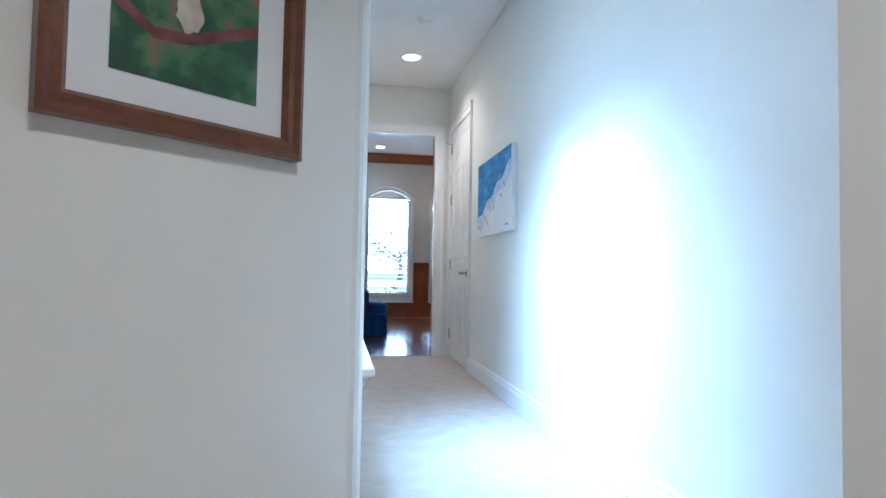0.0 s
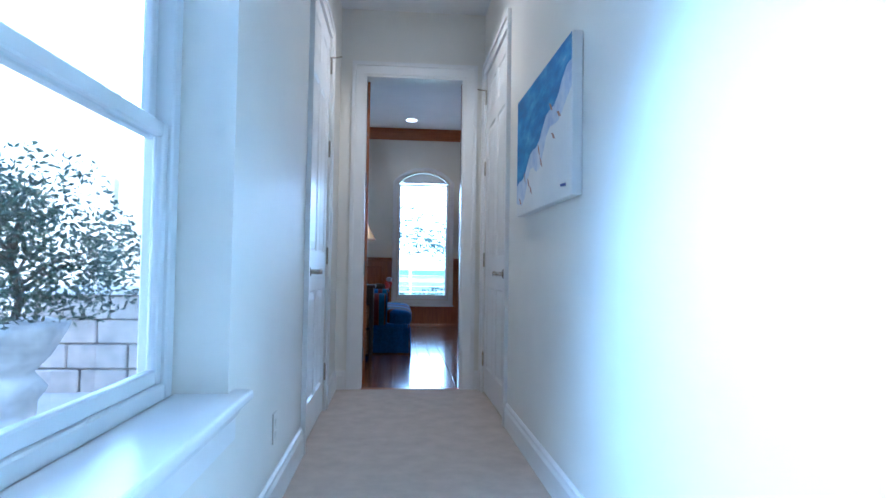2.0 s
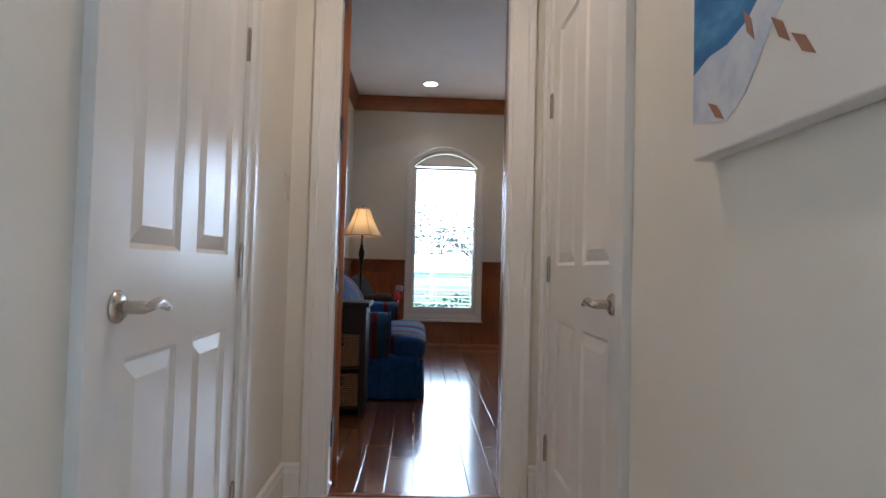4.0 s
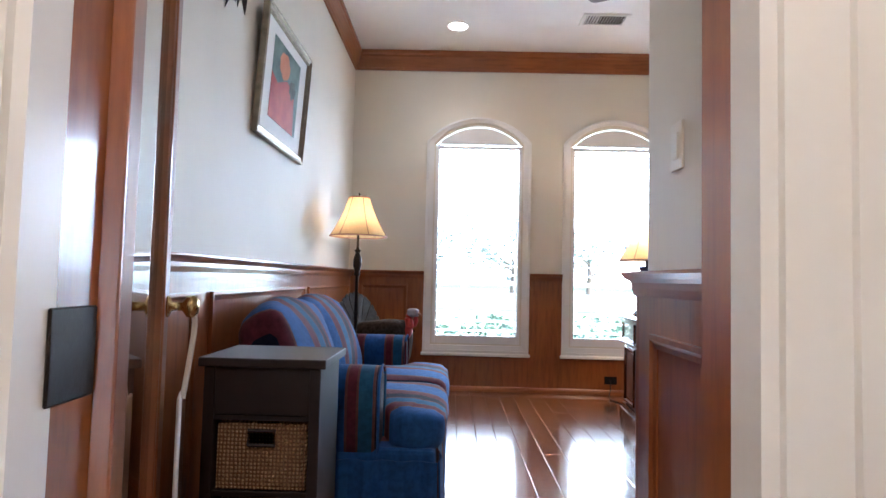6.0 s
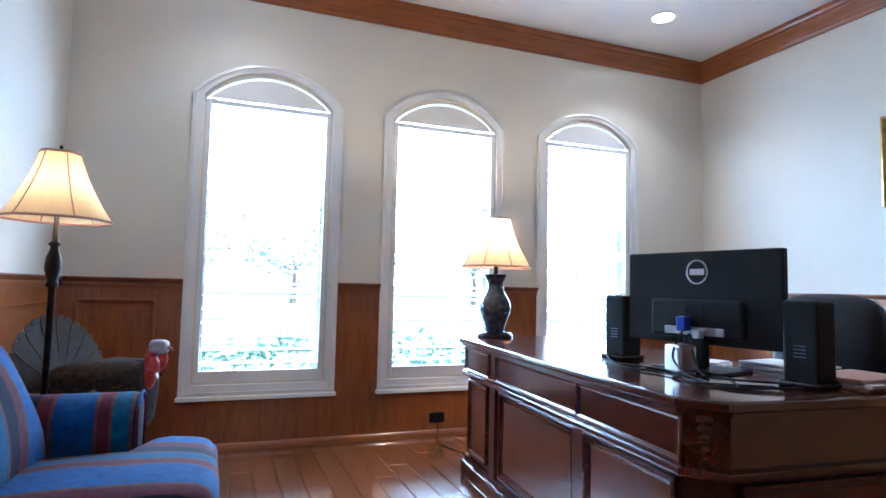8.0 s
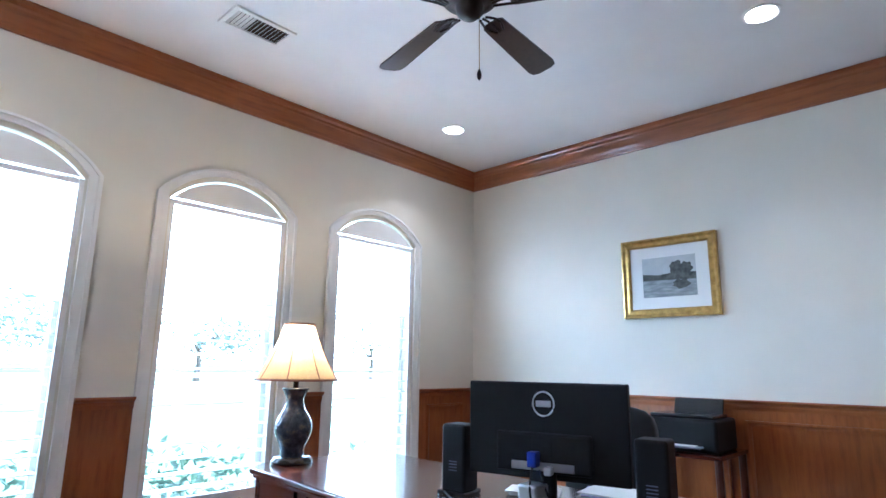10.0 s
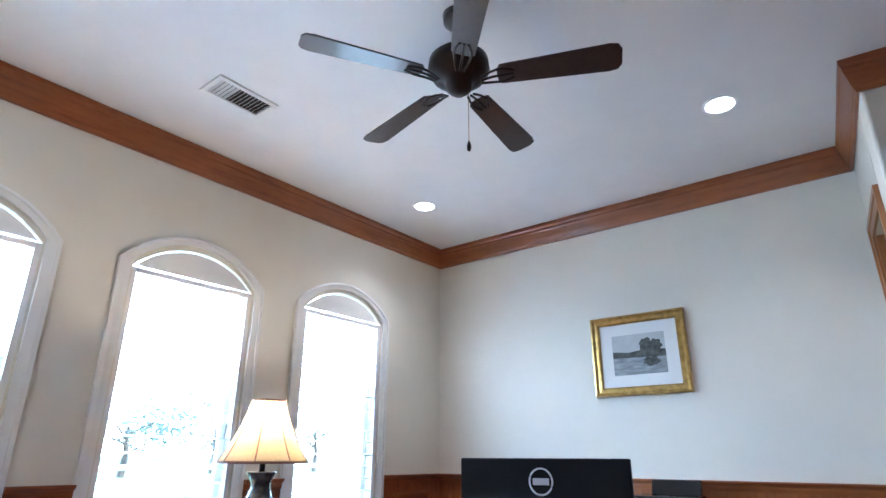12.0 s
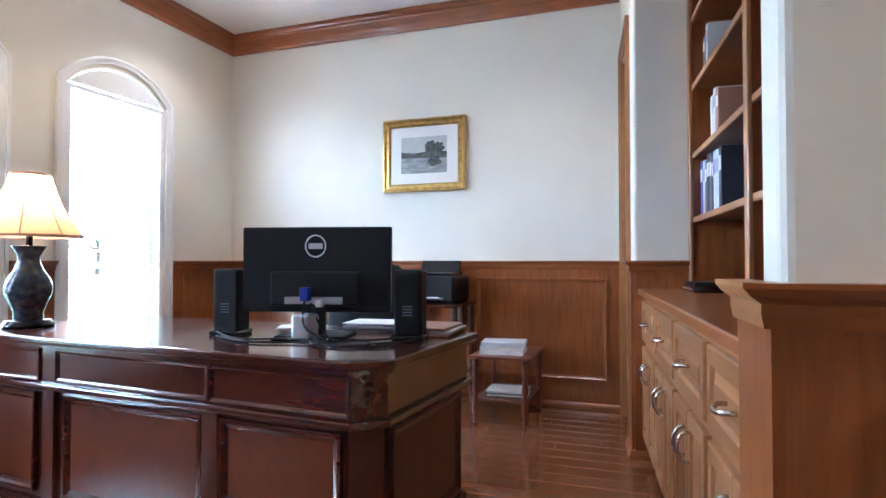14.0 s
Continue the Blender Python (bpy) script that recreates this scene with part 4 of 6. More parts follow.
part("harp", tube(bmesh.new(), curve_pts([(0, 0.012, 0.44), (0, 0.055, 0.52), (0, 0.05, 0.62), (0, 0, 0.675)], 5), 0.002, 5), "brass", tla)
shade(tla, 0.215, 0.082, 0.395, 0.665, 8, "lit cream pleated bell shade")

# desk
DZ = 0.785
desk = thing("executive_desk", "dark mahogany executive desk with burl panels", "desk", at=(1.735, 2.98, 0), rz=-4.3)
hw_, hl = 0.43, 1.06


def chamfered(hx, hy, c):
    return [(-hx + c, -hy), (hx, -hy), (hx, hy), (-hx + c, hy), (-hx, hy - c), (-hx, -hy + c)]


bm = bmesh.new()
for hx, hy, c, z0, z1 in ((hw_, hl, 0.10, DZ - 0.03, DZ), ):
    prism(bm, chamfered(hx, hy, c), lambda u, v, d: (u, v, d), z0, z1)
bmesh.ops.bevel(bm, geom=list(bm.edges), offset=0.009, segments=3, affect="EDGES", profile=0.6)
part("top", bm, "mahog_y", desk, "polished reflective dark top")
part("under_moulding", prism(bmesh.new(), chamfered(hw_ - 0.015, hl - 0.015, 0.10), lambda u, v, d: (u, v, d), DZ - 0.045, DZ - 0.03), "mahog_y", desk)
part("frieze", prism(bmesh.new(), chamfered(hw_ - 0.04, hl - 0.04, 0.09), lambda u, v, d: (u, v, d), DZ - 0.19, DZ - 0.045), "mahog_y", desk)
bm = prism(bmesh.new(), chamfered(hw_ - 0.018, hl - 0.018, 0.095), lambda u, v, d: (u, v, d), DZ - 0.215, DZ - 0.19)
bmesh.ops.bevel(bm, geom=list(bm.edges), offset=0.007, segments=2, affect="EDGES", profile=0.6)
part("waist_moulding", bm, "mahog_y", desk)
part("body", prism(bmesh.new(), chamfered(hw_ - 0.06, hl - 0.06, 0.08), lambda u, v, d: (u, v, d), 0.10, DZ - 0.215), "mahog_v", desk)
bm = prism(bmesh.new(), chamfered(hw_ - 0.02, hl - 0.02, 0.09), lambda u, v, d: (u, v, d), 0.0, 0.085)
bmesh.ops.bevel(bm, geom=list(bm.edges), offset=0.012, segments=2, affect="EDGES", profile=0.6)
part("plinth", bm, "mahog_y", desk)
part("plinth_moulding", prism(bmesh.new(), chamfered(hw_ - 0.04, hl - 0.04, 0.085), lambda u, v, d: (u, v, d), 0.085, 0.115), "mahog_y", desk)
ff = lambda u, v, d: (-hw_ + 0.06 - d, u, v)
fs = lambda u, v, d: (u, -hl + 0.06 - d, v)
ff2 = lambda u, v, d: (-hw_ + 0.04 - d, u, v)
for u0, u1 in ((-hl + 0.16, -0.40), (-0.32, 0.42), (0.60, hl - 0.16)):
    part("panel", prism(bmesh.new(), [(u0 + 0.03, 0.17), (u1 - 0.03, 0.17), (u1 - 0.03, 0.52), (u0 + 0.03, 0.52)], ff, 0, 0.006), "burl", desk, "figured burl veneer panel")
    part("panel_moulding", rect_mould(bmesh.new(), ff, u0, u1, 0.14, 0.55, 0.035, 0.02), "mahog_y", desk)
    part("frieze_panel", rect_mould(bmesh.new(), ff2, u0 - 0.04, u1 + 0.04, DZ - 0.185, DZ - 0.05, 0.018, 0.010), "mahog_y", desk)
part("panel_moulding", rect_mould(bmesh.new(), fs, -hw_ + 0.17, hw_ - 0.10, 0.14, 0.55, 0.035, 0.02), "mahog_v", desk)
part("panel", prism(bmesh.new(), [(-hw_ + 0.2, 0.17), (hw_ - 0.13, 0.17), (hw_ - 0.13, 0.52), (-hw_ + 0.2, 0.52)], fs, 0, 0.006), "burl", desk)
for u in (-0.36, 0.51):
    part("pilaster", prism(bmesh.new(), [(u - 0.035, 0.11), (u + 0.035, 0.11), (u + 0.035, 0.57), (u - 0.035, 0.57)], ff, 0, 0.02), "mahog_v", desk)
for sy in (-1, 1):
    cx_, cy_ = -hw_ + 0.095, sy * (hl - 0.095)
    for z0, z1 in ((DZ - 0.185, DZ - 0.05),):
        bm = bmesh.new()
        for k in range(5):
            lathe(bm, [(0, 0), (0.024 - 0.003 * k, 0.004), (0.028 - 0.003 * k, 0.014), (0.02 - 0.002 * k, 0.026), (0, 0.028)], 0, 0, 10)
            bmesh.ops.translate(bm, vec=(0, 0, 0.027), verts=bm.verts)
        place(part("carved_corbel", bm, "mahog_v", desk, "carved corner ornament", True), pose(cx_, cy_, z0 - 0.022))
    place(part("bracket_foot", lathem([(0, 0), (0.05, 0), (0.055, 0.03), (0.04, 0.06), (0.045, 0.085), (0, 0.085)], seg=12), "mahog_v", desk, smooth=True), pose(cx_ + 0.02, cy_ - sy * 0.02, 0))

# monitor, back to the walker
mon = thing("monitor", "black computer monitor seen from behind", "monitor", at=(1.75, 2.485, DZ), rz=12.9)
mon.scale = (0.93, 0.93, 0.98)
part("panel", boxm(-0.02, 0.018, -0.335, 0.335, 0.10, 0.455, 0.006, 2), "black", mon)
part("rear_housing", boxm(-0.048, -0.02, -0.20, 0.20, 0.125, 0.27, 0.012, 2), "black", mon)
part("port_strip", boxm(-0.052, -0.047, -0.13, 0.13, 0.135, 0.165, 0.002), "aluminium", mon)
bm = bmesh.new()
tube(bm, [(-0.022, 0.045 * math.cos(2 * math.pi * k / 24), 0.375 + 0.045 * math.sin(2 * math.pi * k / 24)) for k in range(25)], 0.0035, 6)
part("badge_ring", bm, "aluminium", mon, "round silver maker's badge")
part("badge_bar", boxm(-0.0235, -0.02, -0.032, 0.032, 0.363, 0.387, 0.002), "aluminium", mon)
part("neck", boxm(-0.05, -0.01, -0.05, 0.05, 0.01, 0.26, 0.012, 2), "black", mon)
part("foot", boxm(-0.12, 0.12, -0.15, 0.15, 0, 0.012, 0.005, 2), "black", mon)
part("video_plug", boxm(-0.10, -0.052, 0.005, 0.045, 0.15, 0.205, 0.006, 2), "blueplug", mon, "blue cable plug")
part("power_plug", boxm(-0.09, -0.052, -0.05, -0.02, 0.125, 0.155, 0.005, 2), "whitebinder", mon, "white plug")


def speaker(x, y, rz):
    s = thing("speaker", "slim black desktop speaker on a low foot", "speaker", "desk speakers", at=(x, y, DZ), rz=rz)
    s.scale = (0.95, 0.95, 0.94)
    part("cabinet", boxm(-0.055, 0.055, -0.058, 0.058, 0.015, 0.29, 0.012, 3), "black", s)
    part("foot", boxm(-0.075, 0.065, -0.068, 0.068, 0, 0.022, 0.008, 2), "blackgloss", s)
    for k in range(4):
        part("rating_mark", boxm(-0.0565, -0.0545, -0.02, 0.02, 0.10 + k * 0.012, 0.104 + k * 0.012), "greybinder", s)
    return s


speaker(1.69, 2.86, 8)
speaker(1.80, 2.09, 8)
cab = thing("desk_cables", "tangled black cables lying on the desk", "cable", at=(0, 0, 0))
for pts in ([(1.50, 2.83, 0.79), (1.42, 2.6, 0.788), (1.46, 2.4, 0.788), (1.42, 2.2, 0.79), (1.58, 2.08, 0.79)],
            [(1.62, 2.50, 0.93), (1.50, 2.42, 0.84), (1.45, 2.25, 0.788), (1.52, 2.12, 0.788), (1.60, 2.03, 0.79)],
            [(1.55, 2.87, 0.80), (1.47, 2.7, 0.788), (1.53, 2.52, 0.788), (1.48, 2.3, 0.788), (1.44, 2.12, 0.788), (1.62, 2.02, 0.795)],
            [(1.60, 2.45, 0.79), (1.43, 2.34, 0.788), (1.52, 2.22, 0.80), (1.46, 2.1, 0.788)],
            [(1.62, 2.47, 0.92), (1.56, 2.36, 0.80), (1.5, 2.2, 0.80), (1.64, 2.06, 0.80)]):
    part("cable", tube(bmesh.new(), curve_pts([(x + 0.06, y, z + 0.003) for x, y, z in pts], 7), 0.004, 6), "black", cab)


def sheets(name, label, cat, x, y, z, sx, sy, n, th, mt, rz0, spread=3):
    s = thing(name, label, cat, at=(x, y, z), rz=rz0)
    zz = 0
    rr = random.Random(int(x * 100 + y * 10))
    for k in range(n):
        place(part("sheet" if th < 0.01 else "volume", boxm(-sx / 2, sx / 2, -sy / 2, sy / 2, 0, th, min(0.002, th / 3)), mt[k % len(mt)], s), pose(rr.uniform(-.01, .01), rr.uniform(-.01, .01), zz, 0, 0, rr.uniform(-spread, spread)))
        zz += th + 0.0005
    return s


sheets("paper_pile", "loose white and lilac papers on the desk", "paper", 2.02, 2.34, DZ, 0.20, 0.26, 6, 0.006, ["paper", "lilac", "paper"], 14, 9)
sheets("folder_pile", "tan folders stacked on the desk corner", "folder", 1.99, 2.06, DZ, 0.26, 0.20, 3, 0.012, ["tan", "paper", "tan"], 4)
sheets("notepad", "small pale notepad on the desk", "notepad", 1.92, 2.66, DZ, 0.14, 0.2, 3, 0.005, ["paper"], 25)
tin = thing("metal_cube_holder", "small silver metal desk holder", "holder", at=(1.64, 2.47, DZ))
bm = boxm(-0.04, 0.04, -0.04, 0.04, 0.0, 0.10, 0.01, 2)
part("body", bm, "aluminium", tin)
part("tray", boxm(-0.06, 0.06, -0.12, 0.12, 0.0, 0.008, 0.003), "blackgloss", tin)

# office chair
ch = thing("office_chair", "black upholstered office chair behind the desk", "chair", at=(2.64, 2.78, 0), rz=8)
place(part("backrest", puff(bmesh.new(), -0.06, 0.06, -0.25, 0.25, -0.30, 0.30, 7, 0.03), "black", ch, smooth=True), pose(0.24, 0, 0.76, 0, 8, 0))
part("seat", puff(bmesh.new(), -0.25, 0.25, -0.26, 0.26, 0.42, 0.54, 7, 0.02), "black", ch, smooth=True)
part("column", lathem([(0, 0.10), (0.03, 0.10), (0.025, 0.42), (0, 0.42)], seg=12), "black", ch)
for k in range(5):
    a = 2 * math.pi * k / 5
    part("leg", tube(bmesh.new(), [(0, 0, 0.12), (0.30 * math.cos(a), 0.30 * math.sin(a), 0.075)], [0.025, 0.016], 8), "black", ch)
    place(part("caster", lathem([(0, -0.02), (0.03, -0.02), (0.03, 0.02), (0, 0.02)], seg=12), "blackgloss", ch), pose(0.30 * math.cos(a), 0.30 * math.sin(a), 0.03, 90, 0, 0))
for s in (-1, 1):
    part("armrest", tube(bmesh.new(), curve_pts([(0.15, s * 0.28, 0.46), (0.18, s * 0.31, 0.62), (0.10, s * 0.31, 0.68), (-0.15, s * 0.31, 0.67)], 5), 0.02, 8), "black", ch)

# printer and its stand
ps = thing("printer_stand", "small dark wooden printer stand", "stand", at=(3.80, 2.72, 0))
part("top", boxm(-0.25, 0.25, -0.26, 0.26, 0.76, 0.785, 0.004), "mahog_y", ps)
for sx in (-0.22, 0.22):
    for sy in (-0.23, 0.23):
        part("leg", lathem([(0, 0), (0.02, 0), (0.024, 0.3), (0.018, 0.34), (0.024, 0.4), (0.024, 0.76), (0, 0.76)], sx, sy, 10), "mahog_v", ps)
part("shelf", boxm(-0.24, 0.24, -0.25, 0.25, 0.25, 0.27, 0.004), "mahog_y", ps)
pr = thing("printer", "black inkjet printer on the small stand", "printer", at=(3.80, 2.72, 0.785))
part("body", boxm(-0.19, 0.19, -0.22, 0.22, 0.0, 0.20, 0.02, 3), "black", pr)
place(part("paper_support", boxm(-0.008, 0.008, -0.16, 0.16, 0, 0.14, 0.004), "blackgloss", pr), pose(0.12, 0, 0.18, 0, 22, 0))
part("lid", boxm(-0.17, 0.10, -0.20, 0.20, 0.20, 0.225, 0.01, 2), "blackgloss", pr)
part("tray", boxm(-0.27, -0.15, -0.14, 0.14, 0.03, 0.042, 0.003), "greybinder", pr)
part("sheet", boxm(-0.26, -0.10, -0.105, 0.105, 0.043, 0.046), "paper", pr)

# two-tier side stand
st = thing("side_stand", "red cherry two-tier side stand with turned legs", "side table", at=(3.72, 2.12, 0))
st.scale = (1, 1, 0.82)
part("top", boxm(-0.30, 0.30, -0.20, 0.22, 0.53, 0.555, 0.006, 2), "cherry", st)
part("shelf", boxm(-0.27, 0.27, -0.17, 0.19, 0.185, 0.205, 0.004), "cherry", st)
for sx in (-0.26, 0.26):
    for sy in (-0.16, 0.18):
        part("leg", lathem([(0, 0), (0.012, 0), (0.02, 0.03), (0.014, 0.05), (0.022, 0.09), (0.022, 0.21), (0.014, 0.23), (0.024, 0.28), (0.016, 0.36), (0.024, 0.42), (0.014, 0.45), (0.022, 0.47), (0.022, 0.53), (0, 0.53)], sx, sy, 12), "cherry", st, smooth=True)
sheets("document_stack", "thick pale paper stacks on the stand", "paper", 3.62, 2.14, 0.456, 0.22, 0.30, 3, 0.028, ["paper", "paper", "whitebinder"], 6)
sheets("magazine_stack", "flat pale magazines on the lower shelf", "magazine", 3.66, 2.12, 0.169, 0.22, 0.28, 4, 0.009, ["paper", "greybinder", "paper"], 4)

# framed pictures
def art(name, seed, stops, scale, detail=5, vec=(1, 1, 1)):
    m, nt, b = nodes(name, 0.6)
    f = noisef(nt, scale, detail, vec)
    nt.links.new(ramp(nt, f, stops), b.inputs["Base Color"])
    M[name] = m


art("floral_print", 1, [(0.25, (0.02, 0.04, 0.03)), (0.45, (0.03, 0.09, 0.04)), (0.55, (0.08, 0.17, 0.07)), (0.68, (0.30, 0.10, 0.08)), (0.8, (0.5, 0.42, 0.3))], 9)
art("floral_red", 10, [(0.3, (0.10, 0.03, 0.03)), (0.7, (0.26, 0.09, 0.08))], 14)
art("petal_paint", 11, [(0.3, (0.42, 0.34, 0.24)), (0.7, (0.72, 0.66, 0.52))], 16)
art("lily_leaf", 12, [(0.3, (0.02, 0.06, 0.035)), (0.7, (0.07, 0.17, 0.07))], 16)
art("print_green", 2, [(0.3, (0.05, 0.10, 0.09)), (0.6, (0.16, 0.24, 0.20)), (0.8, (0.28, 0.3, 0.22))], 7)
art("print_red", 3, [(0.3, (0.36, 0.035, 0.03)), (0.7, (0.56, 0.10, 0.07))], 8)
art("print_orange", 4, [(0.3, (0.55, 0.16, 0.06)), (0.7, (0.62, 0.26, 0.12))], 8)
art("lake_sky", 5, [(0.3, (0.42, 0.44, 0.44)), (0.7, (0.58, 0.59, 0.57))], 6)
art("lake_tree", 6, [(0.3, (0.03, 0.035, 0.03)), (0.7, (0.13, 0.14, 0.12))], 30)
art("lake_water", 7, [(0.3, (0.16, 0.18, 0.19)), (0.7, (0.40, 0.42, 0.42))], 9, 5, (1, 1, 5))


def framed(name, label, w, h, fw, ft, frame_mat, mats, cat="picture"):
    """A framed picture in its own plane: x across, z up, facing -y; origin at its centre, on the wall."""
    p = thing(name, label, cat)
    prof = [(0, 0), (0, ft), (fw * 0.2, ft * 1.1), (fw * 0.45, ft * 0.75), (fw * 0.8, ft * 0.85), (fw, ft * 0.5), (fw, 0)]
    bm = bmesh.new()
    ring = []
    for cu, cv, su, sv in ((-w / 2, -h / 2, 1, 1), (w / 2, -h / 2, -1, 1), (w / 2, h / 2, -1, -1), (-w / 2, h / 2, 1, -1)):
        ring.append([bm.verts.new((cu + su * o, -d, cv + sv * o)) for o, d in prof])
    for i in range(4):
        a, b = ring[i], ring[(i + 1) % 4]
        for k in range(len(prof)):
            bm.faces.new((a[k], b[k], b[(k + 1) % len(prof)], a[(k + 1) % len(prof)]))
    part("frame", bm, frame_mat, p)
    part("mat_board", boxm(-w / 2 + fw, w / 2 - fw, -ft * 0.35, -ft * 0.1, -h / 2 + fw, h / 2 - fw), "mat", p)
    for nm, mt, pts, lift in mats:
        part(nm, prism(bmesh.new(), pts, lambda u, v, d: (u, -ft * 0.35 - 0.001 - d, v), 0, 0.001 + lift), mt, p)
    return p


def ell(cx, cz, rx, rz_, n=20, seed=0, amp=0.0):
    return [(cx + rx * math.cos(2 * math.pi * k / n) * (1 + amp * math.sin(k * 2.3 + seed)), cz + rz_ * math.sin(2 * math.pi * k / n) * (1 + amp * math.cos(k * 1.7 + seed))) for k in range(n)]


# still-life print over the loveseat
p1 = framed("framed_still_life", "red and green still-life print in a bronze frame", 0.825, 0.65, 0.045, 0.03, "silver", [
    ("print", "print_green", [(-0.24, -0.20), (0.24, -0.20), (0.24, 0.22), (-0.24, 0.22)], 0),
    ("cloth_shape", "print_red", [(-0.24, -0.20), (0.20, -0.20), (0.16, 0.02), (0.02, 0.06), (-0.14, 0.0), (-0.24, 0.03)], 0.0006),
    ("fruit_shape", "print_orange", ell(-0.04, 0.12, 0.09, 0.07, amp=0.08), 0.0006),
    ("leaf_shape", "lake_tree", ell(0.12, 0.04, 0.06, 0.05, amp=0.2), 0.0007)])
p1.matrix_world = pose(OX0 + 0.004, 2.505, 2.03, 0, 0, 90) @ pose(0, 0, 0, 3.5, 0, 0)
p1.location.x += 0.02
# lake print in a gilt frame
p2 = framed("framed_landscape", "grey lake landscape print in a gilded frame", 0.715, 0.60, 0.065, 0.035, "gold", [
    ("sky", "lake_sky", [(-0.20, 0.0), (0.20, 0.0), (0.20, 0.15), (-0.20, 0.15)], 0),
    ("water", "lake_water", [(-0.20, -0.15), (0.20, -0.15), (0.20, 0.0), (-0.20, 0.0)], 0),
    ("far_bank", "lake_tree", [(-0.20, -0.02), (0.20, -0.03), (0.20, 0.02), (0.05, 0.03), (-0.08, 0.015), (-0.20, 0.03)], 0.0006),
    ("tree_shape", "lake_tree", ell(0.06, 0.06, 0.05, 0.055, amp=0.15), 0.0008),
    ("tree_shape", "lake_tree", ell(0.13, 0.055, 0.045, 0.045, seed=2, amp=0.18), 0.0008),
    ("reflection_shape", "lake_tree", ell(0.09, -0.06, 0.06, 0.035, seed=1, amp=0.2), 0.0007)])
p2.matrix_world = pose(OX1 - 0.004, 2.913, 1.963, 0, 0, -90)
# floral print on the angled entry wall
p3 = framed("framed_floral", "water-lily print in a wide walnut frame", 0.58, 0.76, 0.052, 0.03, "walnutframe", [
    ("print", "floral_print", [(-0.165, -0.265), (0.165, -0.265), (0.165, 0.265), (-0.165, 0.265)], 0),
    ("flower_shape", "petal_paint", ell(-0.005, -0.10, 0.03, 0.045, seed=1, amp=0.12), 0.0008),
    ("leaf_shape", "lily_leaf", ell(0.085, -0.19, 0.06, 0.035, amp=0.1), 0.0006),
    ("leaf_shape", "lily_leaf", ell(-0.065, 0.16, 0.06, 0.06, amp=0.1), 0.0006),
    ("stem_shape", "floral_red", [(-0.162, -0.13), (-0.08, -0.18), (0.0, -0.17), (0.162, -0.10), (0.162, -0.07), (0.0, -0.145), (-0.08, -0.155), (-0.162, -0.10)], 0.0005)])
pa = math.degrees(math.atan2(-ldir.y, -ldir.x))
c3_ = LC + ldir * 0.50
p3.matrix_world = pose(c3_.x + 0.656 * 0.004, c3_.y - 0.755 * 0.004, 1.561, 0, 0, pa)

# beach canvas in the hall
cv = thing("beach_canvas", "unframed blue beach painting on stretched canvas", "painting", at=(HX, -1.975, 1.512))
part("canvas", boxm(-0.042, -0.001, -0.470, 0.488, -0.302, 0.306, 0.004, 2), "paper", cv)
art("sea_paint", 8, [(0.25, (0.01, 0.09, 0.30)), (0.5, (0.03, 0.20, 0.48)), (0.7, (0.12, 0.36, 0.60)), (0.82, (0.5, 0.6, 0.7))], 7, 8, (1, 1, 2.5))
art("foam_paint", 9, [(0.3, (0.36, 0.44, 0.62)), (0.55, (0.60, 0.64, 0.72)), (0.75, (0.72, 0.72, 0.74))], 12, 8)
fcv = lambda u, v, d: (-0.0425 - d, u, v)
rr = random.Random(3)
# the sea runs down towards the far end
E2 = [(-0.466 + 0.950 * k / 16, 0.20 - 0.36 * k / 16 + 0.02 * math.sin(k * 1.3)) for k in range(17)]
part("sea_paint", prism(bmesh.new(), E2 + [(0.484, 0.302), (-0.466, 0.302)], fcv, 0, 0.0006), "sea_paint", cv, "deep blue brushed sea")
part("foam_paint", prism(bmesh.new(), [(u, v - 0.10 - 0.03 * math.sin(k)) for k, (u, v) in enumerate(E2)] + E2[::-1], fcv, 0, 0.0005), "foam_paint", cv, "pale surf")
for u, v in ((0.40, -0.23), (0.22, -0.16), (0.17, -0.20), (-0.02, -0.10), (0.02, -0.04), (-0.22, -0.03), (-0.30, 0.04), (0.30, -0.12), (-0.18, 0.10)):
    a = rr.uniform(0.5, 1.2)
    part("brush_mark", prism(bmesh.new(), [(u + 0.035 * math.cos(a) * p - 0.009 * math.sin(a) * q, v + 0.035 * math.sin(a) * p + 0.009 * math.cos(a) * q) for p, q in ((-1, 0), (-0.2, -1), (1, 0), (0.1, 1))], fcv, 0, 0.0012), "tan", cv)
part("signature_mark", prism(bmesh.new(), [(-0.40, -0.262), (-0.33, -0.255), (-0.33, -0.245), (-0.40, -0.250)], fcv, 0, 0.001), "bluebinder", cv)

# ceiling fan
FX, FY, FZ = 1.534, 2.685, 2.875
FAN_TURN = 6.2
fan = thing("ceiling_fan", "dark bronze ceiling fan with five wooden blades", "ceiling fan", at=(FX, FY, 0))
part("canopy", lathem([(0, CEIL), (0.075, CEIL), (0.07, CEIL - 0.04), (0.03, CEIL - 0.075), (0, CEIL - 0.075)]), "bronze", fan, smooth=True)
part("downrod", lathem([(0, CEIL - 0.07), (0.014, CEIL - 0.07), (0.014, FZ + 0.08), (0, FZ + 0.08)], seg=12), "bronze", fan)
part("motor", lathem([(0, FZ + 0.10), (0.04, FZ + 0.10), (0.10, FZ + 0.085), (0.135, FZ + 0.05), (0.14, FZ + 0.0), (0.12, FZ - 0.035), (0.085, FZ - 0.05), (0.06, FZ - 0.06), (0.055, FZ - 0.10), (0.035, FZ - 0.118), (0, FZ - 0.12)], seg=32), "bronze", fan, smooth=True)
bmes = None
